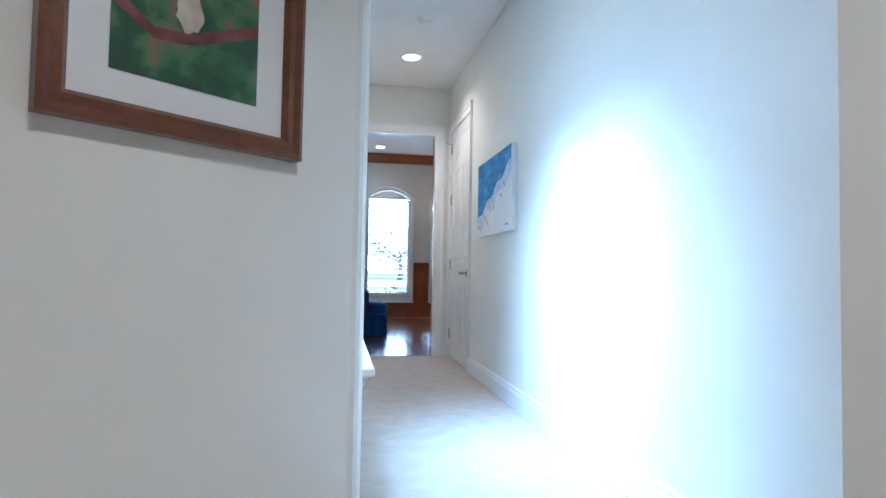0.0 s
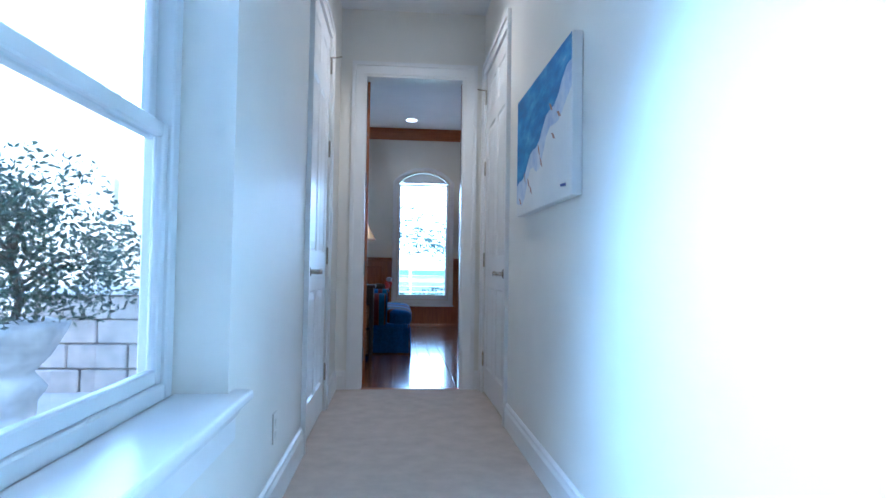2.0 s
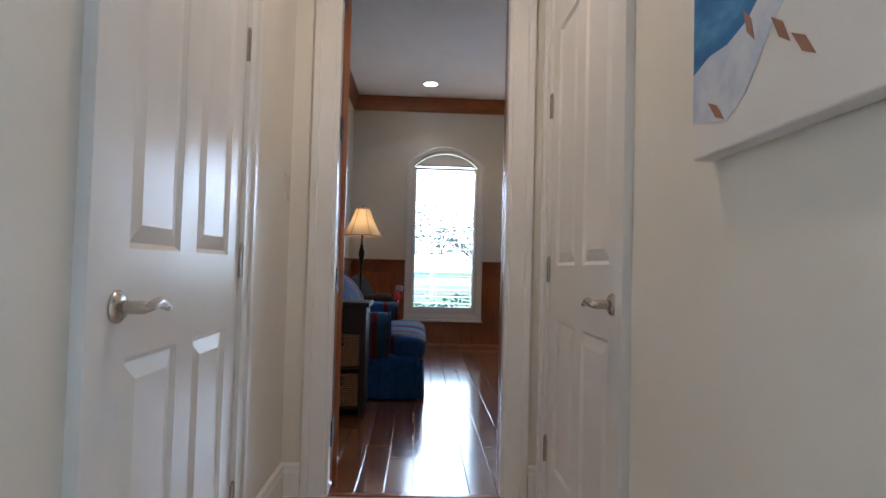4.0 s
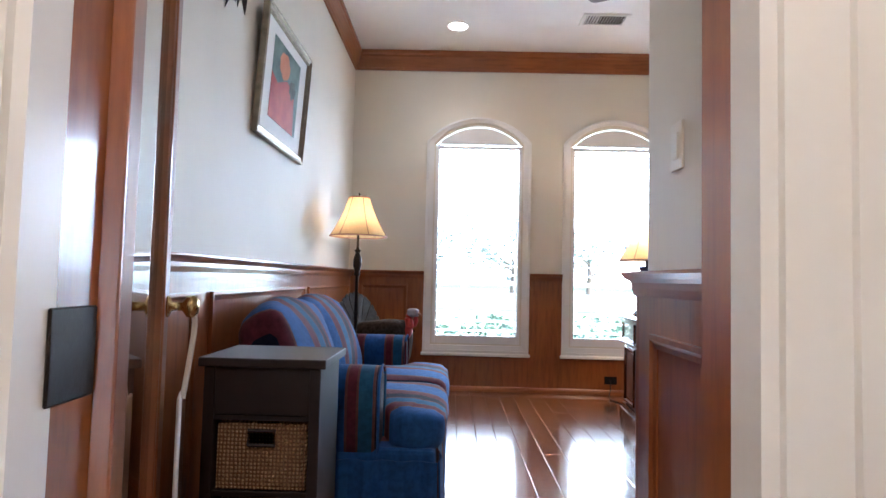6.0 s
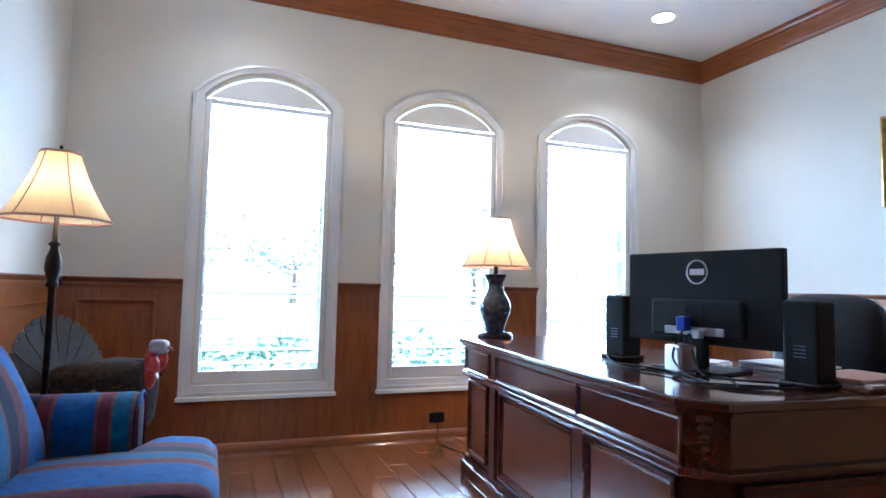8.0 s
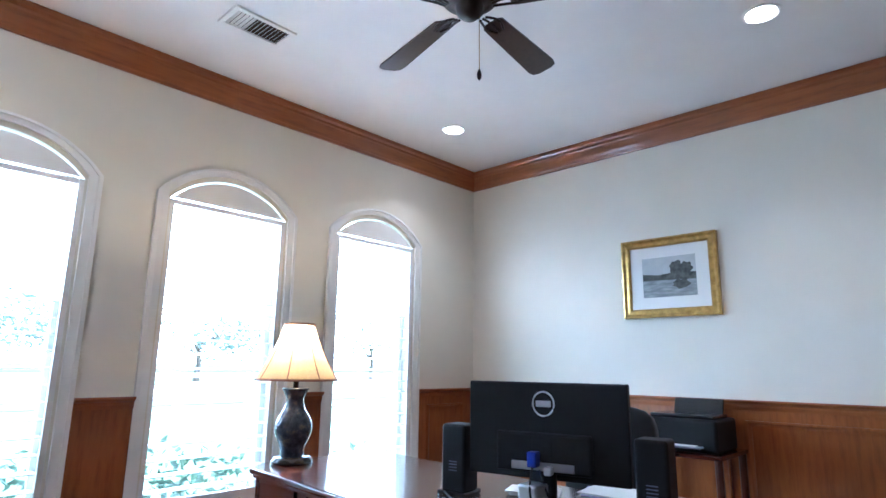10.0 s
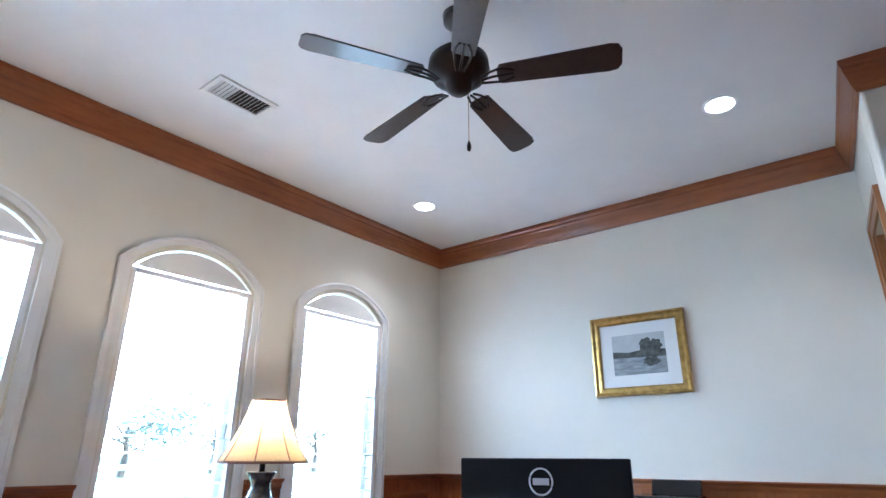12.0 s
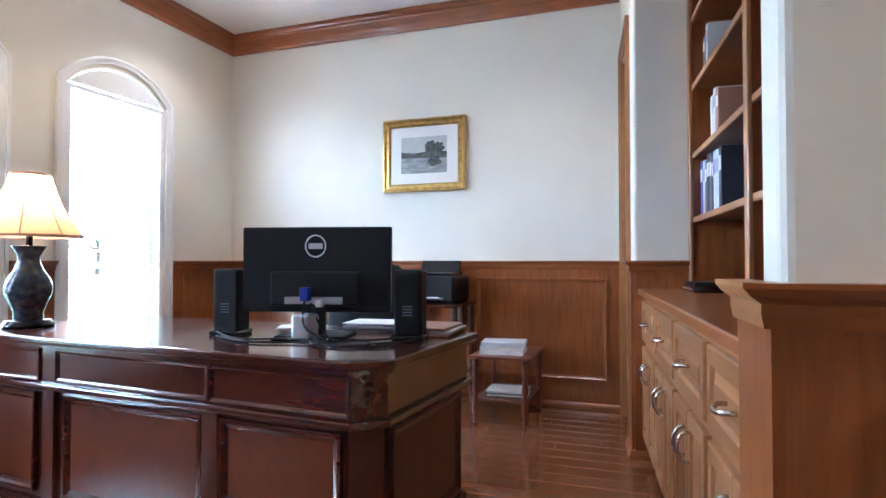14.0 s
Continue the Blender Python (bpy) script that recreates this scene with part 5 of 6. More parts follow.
for k in range(5):
    a = 72 * k + FAN_TURN
    if bmes is None:
        bl = bmesh.new()
        out = [(0.19, -0.052), (0.655, -0.072), (0.69, -0.064), (0.705, -0.038), (0.705, 0.038), (0.69, 0.064), (0.655, 0.072), (0.19, 0.052), (0.175, 0.03), (0.175, -0.03)]
        prism(bl, out, lambda u, v, d: (u, v, d), -0.004, 0.004)
        ar = bmesh.new()
        for s in (-1, 0, 1):
            tube(ar, curve_pts([(0.10, s * 0.015, -0.025), (0.15, s * 0.03, -0.012), (0.20, s * 0.036, -0.008), (0.25, s * 0.018, -0.007)], 4), 0.006, 6)
        o1 = part("blade", bl, "blade", fan)
        o2 = part("blade_iron", ar, "bronze", fan, "scrolled bronze bracket")
        bmes = (o1.data, o2.data)
    else:
        o1, o2 = new("blade", bmes[0]), new("blade_iron", bmes[1])
        o1.parent = o2.parent = fan
    mm = pose(0, 0, FZ - 0.048, 0, 0, a) @ pose(0, 0, 0, -12, 0, 0)
    o1.matrix_local = mm
    o2.matrix_local = mm
part("pull_chain", tube(bmesh.new(), [(0.03, -0.03, FZ - 0.10), (0.03, -0.03, FZ - 0.36)], 0.0018, 5), "brass", fan)
part("pull_knob", lathem([(0, FZ - 0.41), (0.009, FZ - 0.40), (0.010, FZ - 0.38), (0.004, FZ - 0.36), (0, FZ - 0.36)], 0.03, -0.03, 10), "bronze", fan)

# ceiling vent, downlights, smoke detector
vt = thing("ceiling_vent", "white slatted air register in the ceiling", "vent", at=(1.28, 4.07, CEIL))
bm = bmesh.new()
for x0, x1, y0, y1 in ((-0.19, 0.19, -0.11, -0.08), (-0.19, 0.19, 0.08, 0.11), (-0.19, -0.16, -0.08, 0.08), (0.16, 0.19, -0.08, 0.08)):
    box(bm, x0, x1, y0, y1, -0.012, 0.0, 0.002)
part("frame", bm, "white", vt)
# dark sheet behind the slats: the duct's shade put into its colour
part("backing", boxm(-0.16, 0.16, -0.08, 0.08, -0.002, 0.0), "subfloor", vt)
for k in range(14):
    place(part("slat", boxm(-0.001, 0.001, -0.08, 0.08, -0.009, 0.007), "white", vt), pose(-0.15 + k * 0.023, 0, -0.008, 0, -40 if k < 5 else 40, 0))


def downlight(x, y, z):
    d = thing("downlight", "lit round recessed ceiling downlight", "downlight", "recessed downlights", at=(x, y, z))
    part("trim_ring", lathe(bmesh.new(), [(0.098, 0.0), (0.098, -0.005), (0.088, -0.008), (0.078, -0.004), (0.078, 0.0)], seg=28), "white", d)
    part("lens", lathem([(0, -0.0035), (0.077, -0.0035), (0.077, -0.001), (0, -0.001)], seg=24), "can", d)


for x, y in CANS:
    downlight(x, y, CEIL)
for x, y in HALL_CANS:
    downlight(x, y, HCEIL)
sd = thing("smoke_detector", "white round smoke detector on the hall ceiling", "smoke detector", at=(0.0, -1.74, HCEIL))
part("housing", lathem([(0, -0.035), (0.045, -0.034), (0.06, -0.022), (0.066, -0.006), (0.066, 0), (0, 0)]), "white", sd, smooth=True)


# outlets and switches
def plate(name, label, m, cat, kind_="outlet", mt="plastic"):
    p = thing(name, label, cat)
    part("plate", boxm(-0.036, 0.036, -0.006, 0, -0.058, 0.058, 0.003, 2), mt, p)
    if kind_ == "outlet":
        for z in (-0.024, 0.024):
            part("socket", boxm(-0.016, 0.016, -0.009, -0.005, z - 0.014, z + 0.014, 0.002), mt, p)
    else:
        part("rocker", boxm(-0.016, 0.016, -0.010, -0.005, -0.033, 0.033, 0.003), mt, p)
    p.matrix_world = m
    return p


plate("wall_outlet", "almond wall outlet low on the hall wall", pose(-HX, -2.20, 0.31, 0, 0, 90), "outlet")
plate("desk_outlet", "dark wall outlet with a plugged cord on the wainscot", pose(1.56, OY - WT, 0.13, 0, 90, 0), "outlet", mt="black")
plate("light_switch", "almond rocker switch on the cream wall", pose(-HX, -0.065, 1.33, 0, 0, 90), "switch", "switch")
plate("passage_switch", "almond switch plate in the office passage", pose(0.62, 0.80, 1.36, 0, 0, -90), "switch", "switch")
cd = thing("lamp_cord", "black cord from the outlet to the desk", "cord")
part("cord", tube(bmesh.new(), curve_pts([(1.56, OY - 0.03, 0.13), (1.54, OY - 0.10, 0.06), (1.50, OY - 0.25, 0.008), (1.60, OY - 0.60, 0.006), (1.66, 4.06, 0.006)], 8), 0.004, 6), "black", cd)

# glazed wooden door leaf, open
leaf = thing("office_door", "open glazed wooden office door with brass knob", "door", at=(DX0 + 0.02, 0.14, 0), rz=22)
LWd = 0.77
for nm, bx in (("hinge_stile", (0, 0.11, 0, DH - 0.01)), ("lock_stile", (LWd - 0.11, LWd, 0, DH - 0.01)), ("top_rail", (0.11, LWd - 0.11, DH - 0.13, DH - 0.01)), ("bottom_rail", (0.11, LWd - 0.11, 0.012, 0.24))):
    part(nm, boxm(-0.021, 0.021, bx[0], bx[1], max(0.012, bx[2]), bx[3], 0.004, 2), "alder_v", leaf)
for nm, bx in (("glazing_bead", (0.11, 0.122, 0.24, DH - 0.13)), ("glazing_bead", (LWd - 0.122, LWd - 0.11, 0.24, DH - 0.13))):
    part(nm, boxm(-0.016, 0.016, bx[0], bx[1], bx[2], bx[3], 0.003), "alder_v", leaf)
g = part("glass_pane", boxm(-0.003, 0.003, 0.118, LWd - 0.118, 0.23, DH - 0.12), "glass", leaf, "clear reflective glass")
g.visible_shadow = False
for s in (-1, 1):
    kb = part("knob", lathem([(0, 0), (0.026, 0), (0.026, 0.006), (0.011, 0.012), (0.011, 0.035), (0.026, 0.045), (0.028, 0.06), (0.016, 0.072), (0, 0.074)], seg=18), "brass", leaf, "worn brass knob", True)
    place(kb, pose(s * 0.021, LWd - 0.06, 0.945, 0, 90 * s, 0))
for z in (0.25, 0.93, 1.62, 2.25):
    part("hinge", boxm(-0.030, -0.020, -0.045, 0.045, z - 0.055, z + 0.055, 0.008, 2), "bronze", leaf, "dark bronze hinge leaf")
hg = thing("door_hanger", "white ribbon and card hanging from the door knob", "hanger", at=(DX0 + 0.02, 0.14, 0), rz=22)
part("ribbon", tube(bmesh.new(), curve_pts([(0.075, LWd - 0.06, 0.965), (0.085, LWd - 0.05, 0.90), (0.075, LWd - 0.045, 0.80), (0.065, LWd - 0.045, 0.72)], 6), 0.007, 6), "paper", hg)
part("card", boxm(0.055, 0.062, LWd - 0.10, LWd + 0.0, 0.42, 0.73, 0.002), "paper", hg)

# feather mount on the left wall
fm = thing("feather_mount", "bunch of grey bird feathers hung on the wall", "feathers", at=(OX0, 1.70, 2.42))
rr = random.Random(11)
for k in range(46):
    fb = bmesh.new()
    L = rr.uniform(0.16, 0.30)
    wdt = rr.uniform(0.012, 0.022)
    prism(fb, [(0, -0.003), (L * 0.4, -wdt), (L * 0.8, -wdt * 0.9), (L, 0), (L * 0.8, wdt * 0.9), (L * 0.4, wdt), (0, 0.003)], lambda u, v, d: (u, v, d + 0.12 * u * u), -0.0008, 0.0008)
    ob = part("feather", fb, "feathergrey" if k % 3 else "featherlight", fm)
    place(ob, pose(0.03 + rr.uniform(0, 0.04), rr.uniform(-0.10, 0.10), rr.uniform(-0.05, 0.12), rr.uniform(0, 360), rr.uniform(40, 110), rr.uniform(-80, 80)))
part("backing", lathe(bmesh.new(), [(0, 0), (0.07, 0), (0.06, 0.025), (0, 0.03)], seg=12), "feather", fm).matrix_local = pose(0, 0, 0.03, 0, 90, 0)

# mounted turkey behind the loveseat
tk = thing("turkey_mount", "stuffed wild turkey with fanned tail and red wattle", "stuffed bird", at=(-0.44, 3.92, 0), rz=-22)
tk.scale = (1.0, 1.0, 1.03)
bm = puff(bmesh.new(), -0.24, 0.20, -0.15, 0.15, 0.34, 0.66, 7, 0.02)
bmesh.ops.remove_doubles(bm, verts=bm.verts, dist=1e-5)
for v in bm.verts:
    v.co.z += 0.10 * (v.co.x) + 0.0
    s_ = 1 - 0.35 * abs(v.co.x)
    v.co.y *= s_
wobble(bm, 0.012, 9, 2)
part("body", bm, "feather", tk, smooth=True)
fr_ = random.Random(5)
for k in range(120):
    fb = bmesh.new()
    prism(fb, [(0, -0.008), (0.04, -0.022), (0.075, -0.014), (0.085, 0), (0.075, 0.014), (0.04, 0.022), (0, 0.008)], lambda u, v, d: (-u, v, d - 0.8 * u * u), 0, 0.002)
    ob = part("body_feather", fb, "feather" if fr_.random() < 0.7 else "featherlight", tk)
    t, a = fr_.uniform(-0.22, 0.20), fr_.uniform(-1.5, 1.5)
    r = 0.155
    ob.matrix_local = pose(t, math.sin(a) * r * 1.0, 0.50 + math.cos(a) * r + 0.1 * t, 0, 0, 0) @ pose(0, 0, 0, -math.degrees(a), 6, 0)
for k in range(17):
    a = -78 + 156 * k / 16
    fb = bmesh.new()
    prism(fb, [(0, -0.012), (0.20, -0.028), (0.30, -0.034), (0.345, -0.022), (0.352, 0), (0.345, 0.022), (0.30, 0.034), (0.20, 0.028), (0, 0.012)], lambda u, v, d: (d, v, u), 0, 0.003)
    f1 = part("tail_feather", fb, "feather", tk)
    f1.matrix_local = pose(-0.20 + 0.003 * (k % 2), 0, 0.54, 0, -14, 0) @ pose(0, 0, 0, a, 0, 0)
    tb_ = bmesh.new()
    prism(tb_, [(0.315, -0.031), (0.345, -0.0225), (0.354, 0), (0.345, 0.0225), (0.315, 0.031)], lambda u, v, d: (d, v, u), -0.001, 0.0045)
    f2 = part("tail_tip", tb_, "featherlight", tk)
    f2.matrix_local = f1.matrix_local.copy()
    bb = bmesh.new()
    prism(bb, [(0.225, -0.029), (0.25, -0.031), (0.25, 0.031), (0.225, 0.029)], lambda u, v, d: (d, v, u), -0.001, 0.004)
    part("tail_band", bb, "featherlight", tk).matrix_local = f1.matrix_local.copy()
part("neck", tube(bmesh.new(), curve_pts([(0.16, 0, 0.56), (0.22, 0, 0.64), (0.21, 0, 0.70), (0.235, 0, 0.735)], 5), [0.06, 0.055, 0.05, 0.045, 0.04, 0.036, 0.034, 0.032, 0.03, 0.03, 0.028, 0.028, 0.026, 0.026, 0.025, 0.024], 10), "red", tk, "red wattled neck", True)
part("head", puff(bmesh.new(), 0.21, 0.285, -0.028, 0.028, 0.715, 0.77, 5, 0.006), "bluegrey", tk, smooth=True)
part("beak", tube(bmesh.new(), [(0.28, 0, 0.742), (0.305, 0, 0.736), (0.32, 0, 0.725)], [0.012, 0.008, 0.002], 8), "tan", tk)
part("wattle", tube(bmesh.new(), curve_pts([(0.265, 0, 0.72), (0.275, 0, 0.69), (0.265, 0, 0.64)], 4), [0.012, 0.014, 0.016, 0.017, 0.018, 0.018, 0.016, 0.012, 0.006], 8), "red", tk, smooth=True)
for s in (-1, 1):
    part("leg", tube(bmesh.new(), [(0.0, s * 0.07, 0.40), (0.03, s * 0.07, 0.20), (0.0, s * 0.07, 0.05)], [0.03, 0.014, 0.012], 8), "bark", tk)
part("base_log", boxm(-0.22, 0.22, -0.15, 0.15, 0.0, 0.05, 0.015, 2), "bark", tk)

# ---- built-in cabinets and bookcase in the niche ----
bi = thing("built_in_cabinet", "honey-stained built-in cabinets with bronze pulls", "cabinet", at=(0.62, 1.03, 0), rz=5.5)
CU0, CU1, CT = 0.165, 2.445, 0.94
part("carcass", boxm(CU0, CU1, -0.60, -0.055, 0.09, CT - 0.035), "honey_x", bi)
part("toe_kick", boxm(CU0, CU1, -0.58, -0.11, 0.0, 0.09), "alder_x", bi)
ncol = 4
cw = (CU1 - CU0) / ncol


def raised(bm, u0, u1, z0, z1, v0):
    o = [(u0, z0), (u1, z0), (u1, z1), (u0, z1)]
    def ins(k):
        return [(u0 + k, z0 + k), (u1 - k, z0 + k), (u1 - k, z1 - k), (u0 + k, z1 - k)]
    rings = [(o, 0), (o, 0.016), (ins(0.005), 0.02), (ins(0.045), 0.02), (ins(0.052), 0.009), (ins(0.062), 0.009), (ins(0.085 if min(u1 - u0, z1 - z0) > 0.2 else 0.07), 0.018)]
    rr_ = [[bm.verts.new((u, v0 + d, z)) for u, z in ring] for ring, d in rings]
    for p, q in zip(rr_, rr_[1:]):
        for k in range(4):
            bm.faces.new((p[k], p[(k + 1) % 4], q[(k + 1) % 4], q[k]))
    bm.faces.new(rr_[-1])
    return bm


def pull(parent, u, v, z, vertical):
    pts = [(u - 0.045, v, z), (u - 0.042, v + 0.02, z), (u - 0.02, v + 0.034, z - 0.004), (u, v + 0.036, z - 0.006), (u + 0.02, v + 0.034, z - 0.004), (u + 0.042, v + 0.02, z), (u + 0.045, v, z)]
    if vertical:
        pts = [(u, p[1], z + (p[0] - u)) for p in pts]
    part("pull", tube(bmesh.new(), curve_pts(pts, 3), 0.0065, 7), "nickel", parent, "dull metal bow pull", True)


for k in range(ncol):
    a, b = CU0 + k * cw + 0.02, CU0 + (k + 1) * cw - 0.02
    dw = part("drawer_front", raised(bmesh.new(), a, b, 0.66, 0.875, -0.055), "honey_x", bi)
    pull(dw, (a + b) / 2, -0.036, 0.77, False)
    m_ = (a + b) / 2
    for p, q, hu in ((a, m_ - 0.004, m_ - 0.035), (m_ + 0.004, b, m_ + 0.035)):
        dd = part("cabinet_door", raised(bmesh.new(), p, q, 0.13, 0.625, -0.055), "honey_v", bi)
        pull(dd, hu, -0.036, 0.52, True)
ct = thing("built_in_countertop", "stained alder top over the built-in cabinets", "countertop", at=(0.62, 1.03, 0), rz=5.5)
part("top", boxm(CU0 - 0.005, CU1 + 0.02, -0.61, -0.015, CT - 0.035, CT, 0.008, 3), "alder_x", ct)
# back and inner boards take darker woods than the honey fronts
bc = thing("bookcase", "built-in bookcase, darker inside, with honey shelf edges", "bookcase", at=(0.62, 1.03, CT), rz=5.5)
for u in (CU0, CU0 + cw * 2 - 0.02, CU1 - 0.03):
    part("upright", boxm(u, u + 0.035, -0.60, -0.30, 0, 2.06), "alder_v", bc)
    part("face_stile", boxm(u - 0.008, u + 0.043, -0.30, -0.282, 0, 2.06, 0.003), "honey_v", bc)
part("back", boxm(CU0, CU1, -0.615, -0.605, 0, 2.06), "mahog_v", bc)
part("face_rail", boxm(CU0, CU1, -0.30, -0.284, 1.93, 2.06, 0.003), "honey_x", bc)
SH = [0.375, 0.72, 1.09, 1.46]
for z in SH:
    for a, b in ((CU0 + 0.035, CU0 + cw * 2 - 0.02), (CU0 + cw * 2 + 0.015, CU1 - 0.03)):
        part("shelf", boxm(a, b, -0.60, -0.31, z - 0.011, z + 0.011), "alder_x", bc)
        part("shelf_edge", boxm(a, b, -0.31, -0.298, z - 0.018, z + 0.012, 0.003), "honey_x", bc)


def book(u, z, w, h, mt, label):
    b = thing("binder", label, "binder", "binders on the bookcase")
    b.matrix_world = SM @ pose(u, -0.45, z)
    part("cover", boxm(-w / 2, w / 2, -0.12, 0.12, 0, h, 0.004, 2), mt, b)
    part("pages", boxm(-w / 2 + 0.004, w / 2 - 0.004, -0.115, 0.115, h, h + 0.001), "paper", b)
    part("spine_label", boxm(-w / 2 + 0.006, w / 2 - 0.006, 0.12, 0.1215, h * 0.62, h * 0.85), "paper" if mt != "whitebinder" else "lilac", b)


u = CU1 - 0.075
for w_, h_, mt, lb in ((0.06, 0.29, "bluebinder", "blue ring binder"), (0.05, 0.285, "whitebinder", "white ring binder"), (0.045, 0.27, "greybinder", "grey ring binder"), (0.05, 0.30, "darkbinder", "dark navy ring binder"), (0.05, 0.295, "greybinder", "grey ring binder"),
                       (0.03, 0.28, "darkbinder", "thin dark binder"), (0.06, 0.29, "whitebinder", "white ring binder"), (0.05, 0.285, "whitebinder", "white ring binder"), (0.05, 0.29, "darkbinder", "dark navy ring binder")):
    book(u - w_ / 2, CT + SH[0] + 0.0115, w_, h_, mt, lb + " standing on the shelf")
    u -= w_ + 0.004
for u, h_, mt in ((CU1 - 0.36, 0.22, "paper"), (CU1 - 0.42, 0.24, "whitebinder"), (CU1 - 0.48, 0.22, "tan")):
    book(u, CT + SH[1] + 0.0115, 0.05, h_, mt, "pale book standing on the shelf")
for u, h_, mt in ((CU1 - 0.20, 0.20, "greybinder"), (CU1 - 0.26, 0.24, "whitebinder")):
    book(u, CT + SH[2] + 0.0115, 0.045, h_, mt, "grey and white book on the shelf")
sc = thing("flat_device", "flat black device with silver trim on the counter", "device")
sc.matrix_world = SM @ pose(CU1 - 0.28, -0.33, CT)
part("body", boxm(-0.14, 0.14, -0.10, 0.10, 0, 0.035, 0.008, 2), "blackgloss", sc)
part("trim", boxm(-0.138, 0.138, 0.100, 0.103, 0.012, 0.020), "aluminium", sc)
part("lid", boxm(-0.13, 0.13, -0.09, 0.09, 0.035, 0.05, 0.006, 2), "black", sc)

# ---- outside things ----
def leafy(name, rng, cx, cy, cz, rx, ry, rz_, count, size, mt, parent, gaps=0.35):
    """Many small leaf blades in one crown mesh, with an uneven outline."""
    verts, faces = [], []
    lobes = [(rng.uniform(-.6, .6), rng.uniform(-.6, .6), rng.uniform(-.6, .6), rng.uniform(.35, .6)) for _ in range(14)]
    for _ in range(int(count * 0.5)):
        lx, ly, lz, lr = rng.choice(lobes)
        while True:
            p = Vector((rng.uniform(-1, 1), rng.uniform(-1, 1), rng.uniform(-1, 1)))
            if p.length < 1:
                break
        p = Vector((cx + (lx + p.x * lr) * rx, cy + (ly + p.y * lr) * ry, cz + (lz + p.z * lr) * rz_))
        q = Euler((rng.uniform(0, 6), rng.uniform(0, 6), rng.uniform(0, 6))).to_matrix()
        s = size * rng.uniform(0.6, 1.3)
        b = len(verts)
        for v in ((0, -1, 0), (0.42, 0, 0.1), (0, 1, 0), (-0.42, 0, 0.1)):
            verts.append(p + q @ (Vector(v) * s))
        faces.append((b, b + 1, b + 2, b + 3))
    me = bpy.data.meshes.new(name)
    me.from_pydata([tuple(v) for v in verts], [], faces)
    me.materials.append(M[mt])
    ob = new(name, me)
    ob.parent = parent
    return ob


rg = random.Random(21)
PX, PY = -1.95, -1.55
pl = thing("potted_shrub", "leafy green shrub in a white stone pedestal urn", "shrub", at=(PX, PY, -0.10))
part("pedestal", lathem([(0, 0), (0.20, 0), (0.20, 0.06), (0.14, 0.09), (0.11, 0.18), (0.12, 0.36), (0.16, 0.42), (0.13, 0.46), (0.10, 0.50), (0.17, 0.58), (0.235, 0.70), (0.25, 0.74), (0.21, 0.75), (0, 0.75)], seg=20), "urn", pl, "white weathered stone urn", True)
part("trunk", tube(bmesh.new(), curve_pts([(0, 0, 0.72), (0.03, 0.01, 0.88), (-0.02, 0.0, 1.05), (0.02, 0.02, 1.25)], 5), 0.018, 7), "bark", pl)
for k in range(7):
    a = k * 0.9
    part("limb", tube(bmesh.new(), [(0, 0, 0.86 + 0.04 * k), (0.18 * math.cos(a), 0.18 * math.sin(a), 1.0 + 0.04 * k), (0.36 * math.cos(a), 0.36 * math.sin(a), 1.06 + 0.04 * k)], [0.01, 0.007, 0.003], 5), "bark", pl)
leafy("crown", rg, 0, 0, 1.12, 0.60, 0.60, 0.40, 15000, 0.019, "leaf", pl)
sw = thing("court_stone_wall", "low stone block wall with a pale cap", "stone wall")
part("cap", boxm(-5.6, -1.95, 0.32, 0.72, 0.68, 0.74, 0.01), "urn", sw)
for r in range(4):
    x = -5.55 - (r % 2) * 0.2
    while x < -2.1:
        L = rg.uniform(0.32, 0.55)
        part("stone", boxm(x, min(x + L, -1.98) - 0.012, 0.36 + rg.uniform(-0.015, 0.015), 0.70, -0.11 + r * 0.198, 0.08 + r * 0.198, 0.012), "stone", sw)
        x += L


def tree(x, y, h, r):
    t = thing("tree", "broad green tree beyond the lawn", "tree", "trees across the street", at=(x, y, -0.16))
    part("trunk", tube(bmesh.new(), [(0, 0, 0), (0.1, 0, h * 0.25), (0, 0.1, h * 0.55)], [0.28, 0.2, 0.1], 9), "bark", t)
    for k in range(5):
        a = k * 1.3
        part("limb", tube(bmesh.new(), [(0, 0, h * (0.25 + 0.05 * k)), (r * 0.4 * math.cos(a), r * 0.4 * math.sin(a), h * (0.42 + 0.05 * k))], [0.11, 0.04], 6), "bark", t)
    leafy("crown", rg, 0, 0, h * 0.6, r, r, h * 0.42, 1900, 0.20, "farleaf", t)


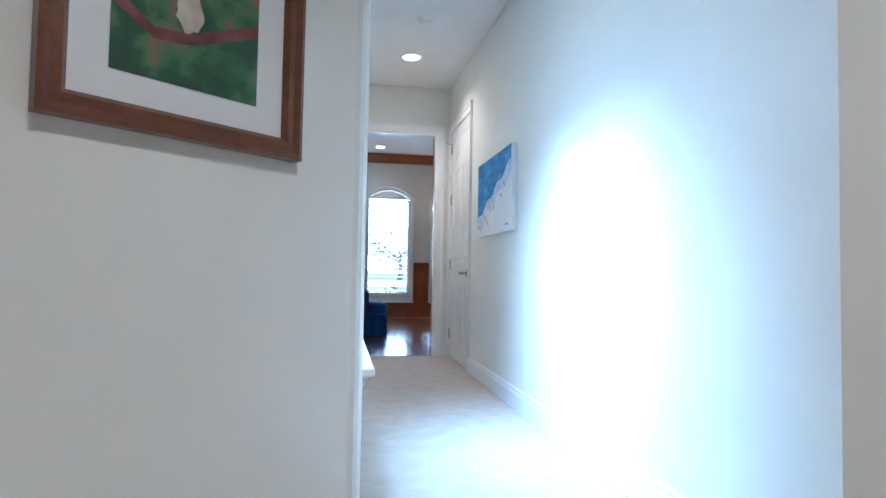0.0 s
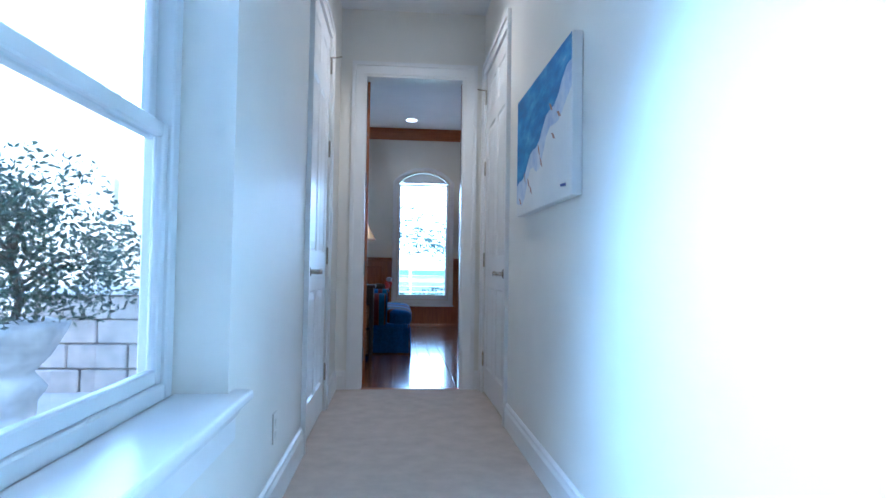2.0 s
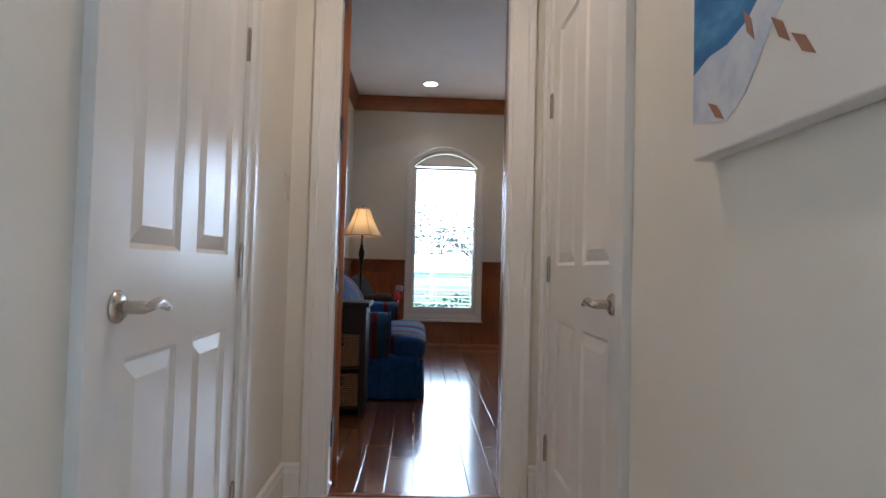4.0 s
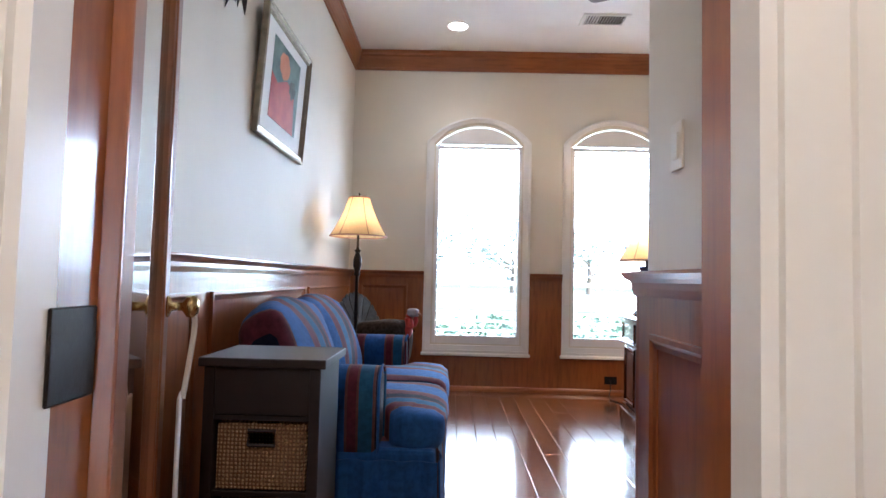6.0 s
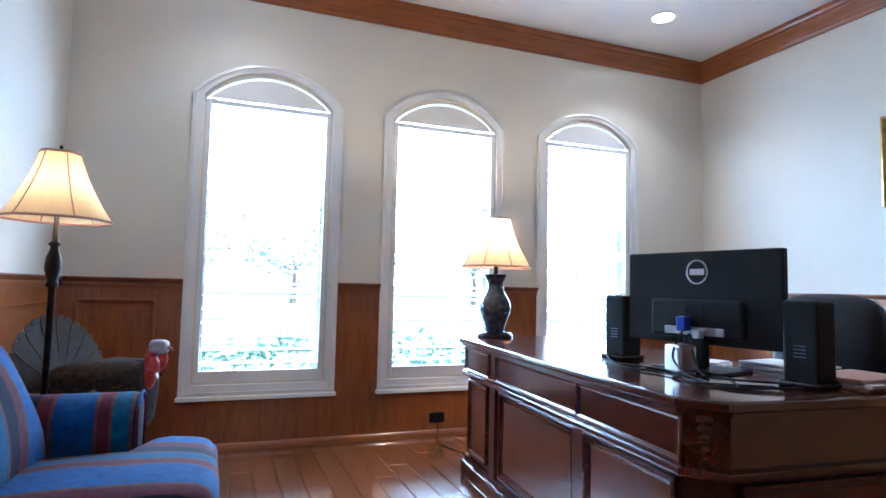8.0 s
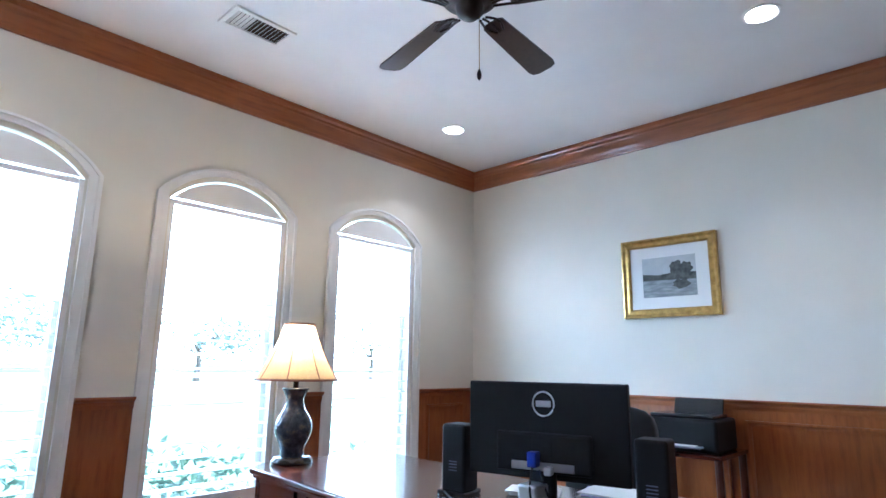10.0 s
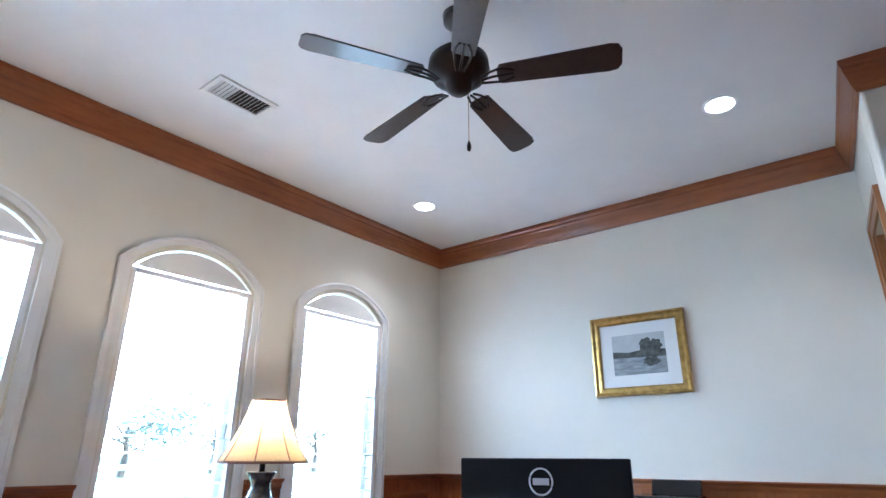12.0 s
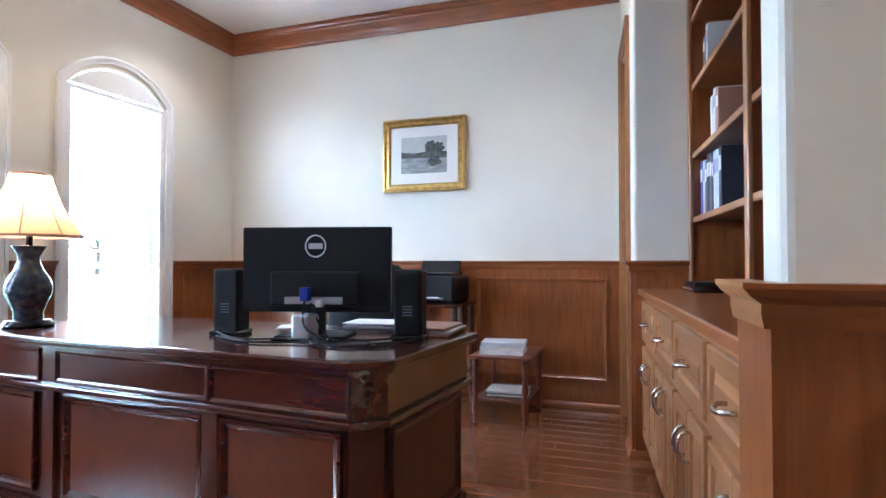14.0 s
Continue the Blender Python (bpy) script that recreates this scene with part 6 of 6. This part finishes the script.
for x, y, h, r in ((-9, 44, 6, 5.2), (-2, 47, 6.6, 5.8), (4.5, 42, 5.4, 5.0), (11, 46, 6.4, 6), (19, 44, 6, 5.6), (28, 48, 6.6, 6.5), (-17, 46, 6.4, 6), (38, 47, 6.6, 6.5)):
    tree(x, y, h, r)
hd = thing("hedge", "clipped dark green hedge below the windows", "hedge", at=(0, 0, 0))
leafy("foliage", rg, 1.6, OY + 1.6, 0.2, 4.2, 0.45, 0.4, 3500, 0.05, "leaf", hd)
# glowing panel added past the trees to brighten windows and floor reflections
bm = bmesh.new()
prism(bm, [(-150, 1.2), (190, 1.2), (190, 60), (-150, 60)], lambda u, v, d: (u, 75 + d, v), 0, 0.2)
M["backdrop_glow"] = glow_mat("sky_glow_panel", (0.82, 0.94, 1.0), 1.5)
struct("backdrop", bm, "backdrop_glow", "glowing panel added for bright sky beyond the trees", "sky")
fe = thing("fence", "white rail fence beyond the lawn", "fence")
for k in range(16):
    part("post", boxm(-14 + k * 2.4, -13.88 + k * 2.4, 19.94, 20.06, -0.16, 1.0, 0.01), "white", fe)
for z in (0.35, 0.85):
    part("rail", boxm(-14, 22.2, 19.97, 20.03, z, z + 0.12), "white", fe)

# ---- office floor planks ----
fl = tagged(new("floor"), "hand-scraped dark red-brown hardwood plank floor", "floor", kind="structure")
PW = 0.128
lengths = [1.15, 1.45, 0.95, 1.3]
pm = {}
rnd = random.Random(7)
x = OX0
row = 0
while x < OX1 - 0.01:
    w = min(PW, OX1 - x)
    y = 0.02
    first = True
    while y < OY - 0.01:
        L = rnd.choice(lengths) * (rnd.uniform(0.3, 1) if first else 1)
        L = min(round(L, 1), OY - y)
        first = False
        if OY - y - L < 0.25:
            L = OY - y
        key = (round(w, 3), round(L, 2))
        if key not in pm:
            b = boxm(-w / 2 + 0.0008, w / 2 - 0.0008, -L / 2 + 0.0008, L / 2 - 0.0008, -0.014, 0.0, 0.0028)
            me = bpy.data.meshes.new("plank")
            b.to_mesh(me)
            b.free()
            me.materials.append(M["plank"])
            pm[key] = me
        ob = new("plank", pm[key])
        ob.parent = fl
        ob.location = (x + w / 2, y + L / 2, rnd.uniform(-0.0008, 0.0))
        y += L
    x += PW
    row += 1
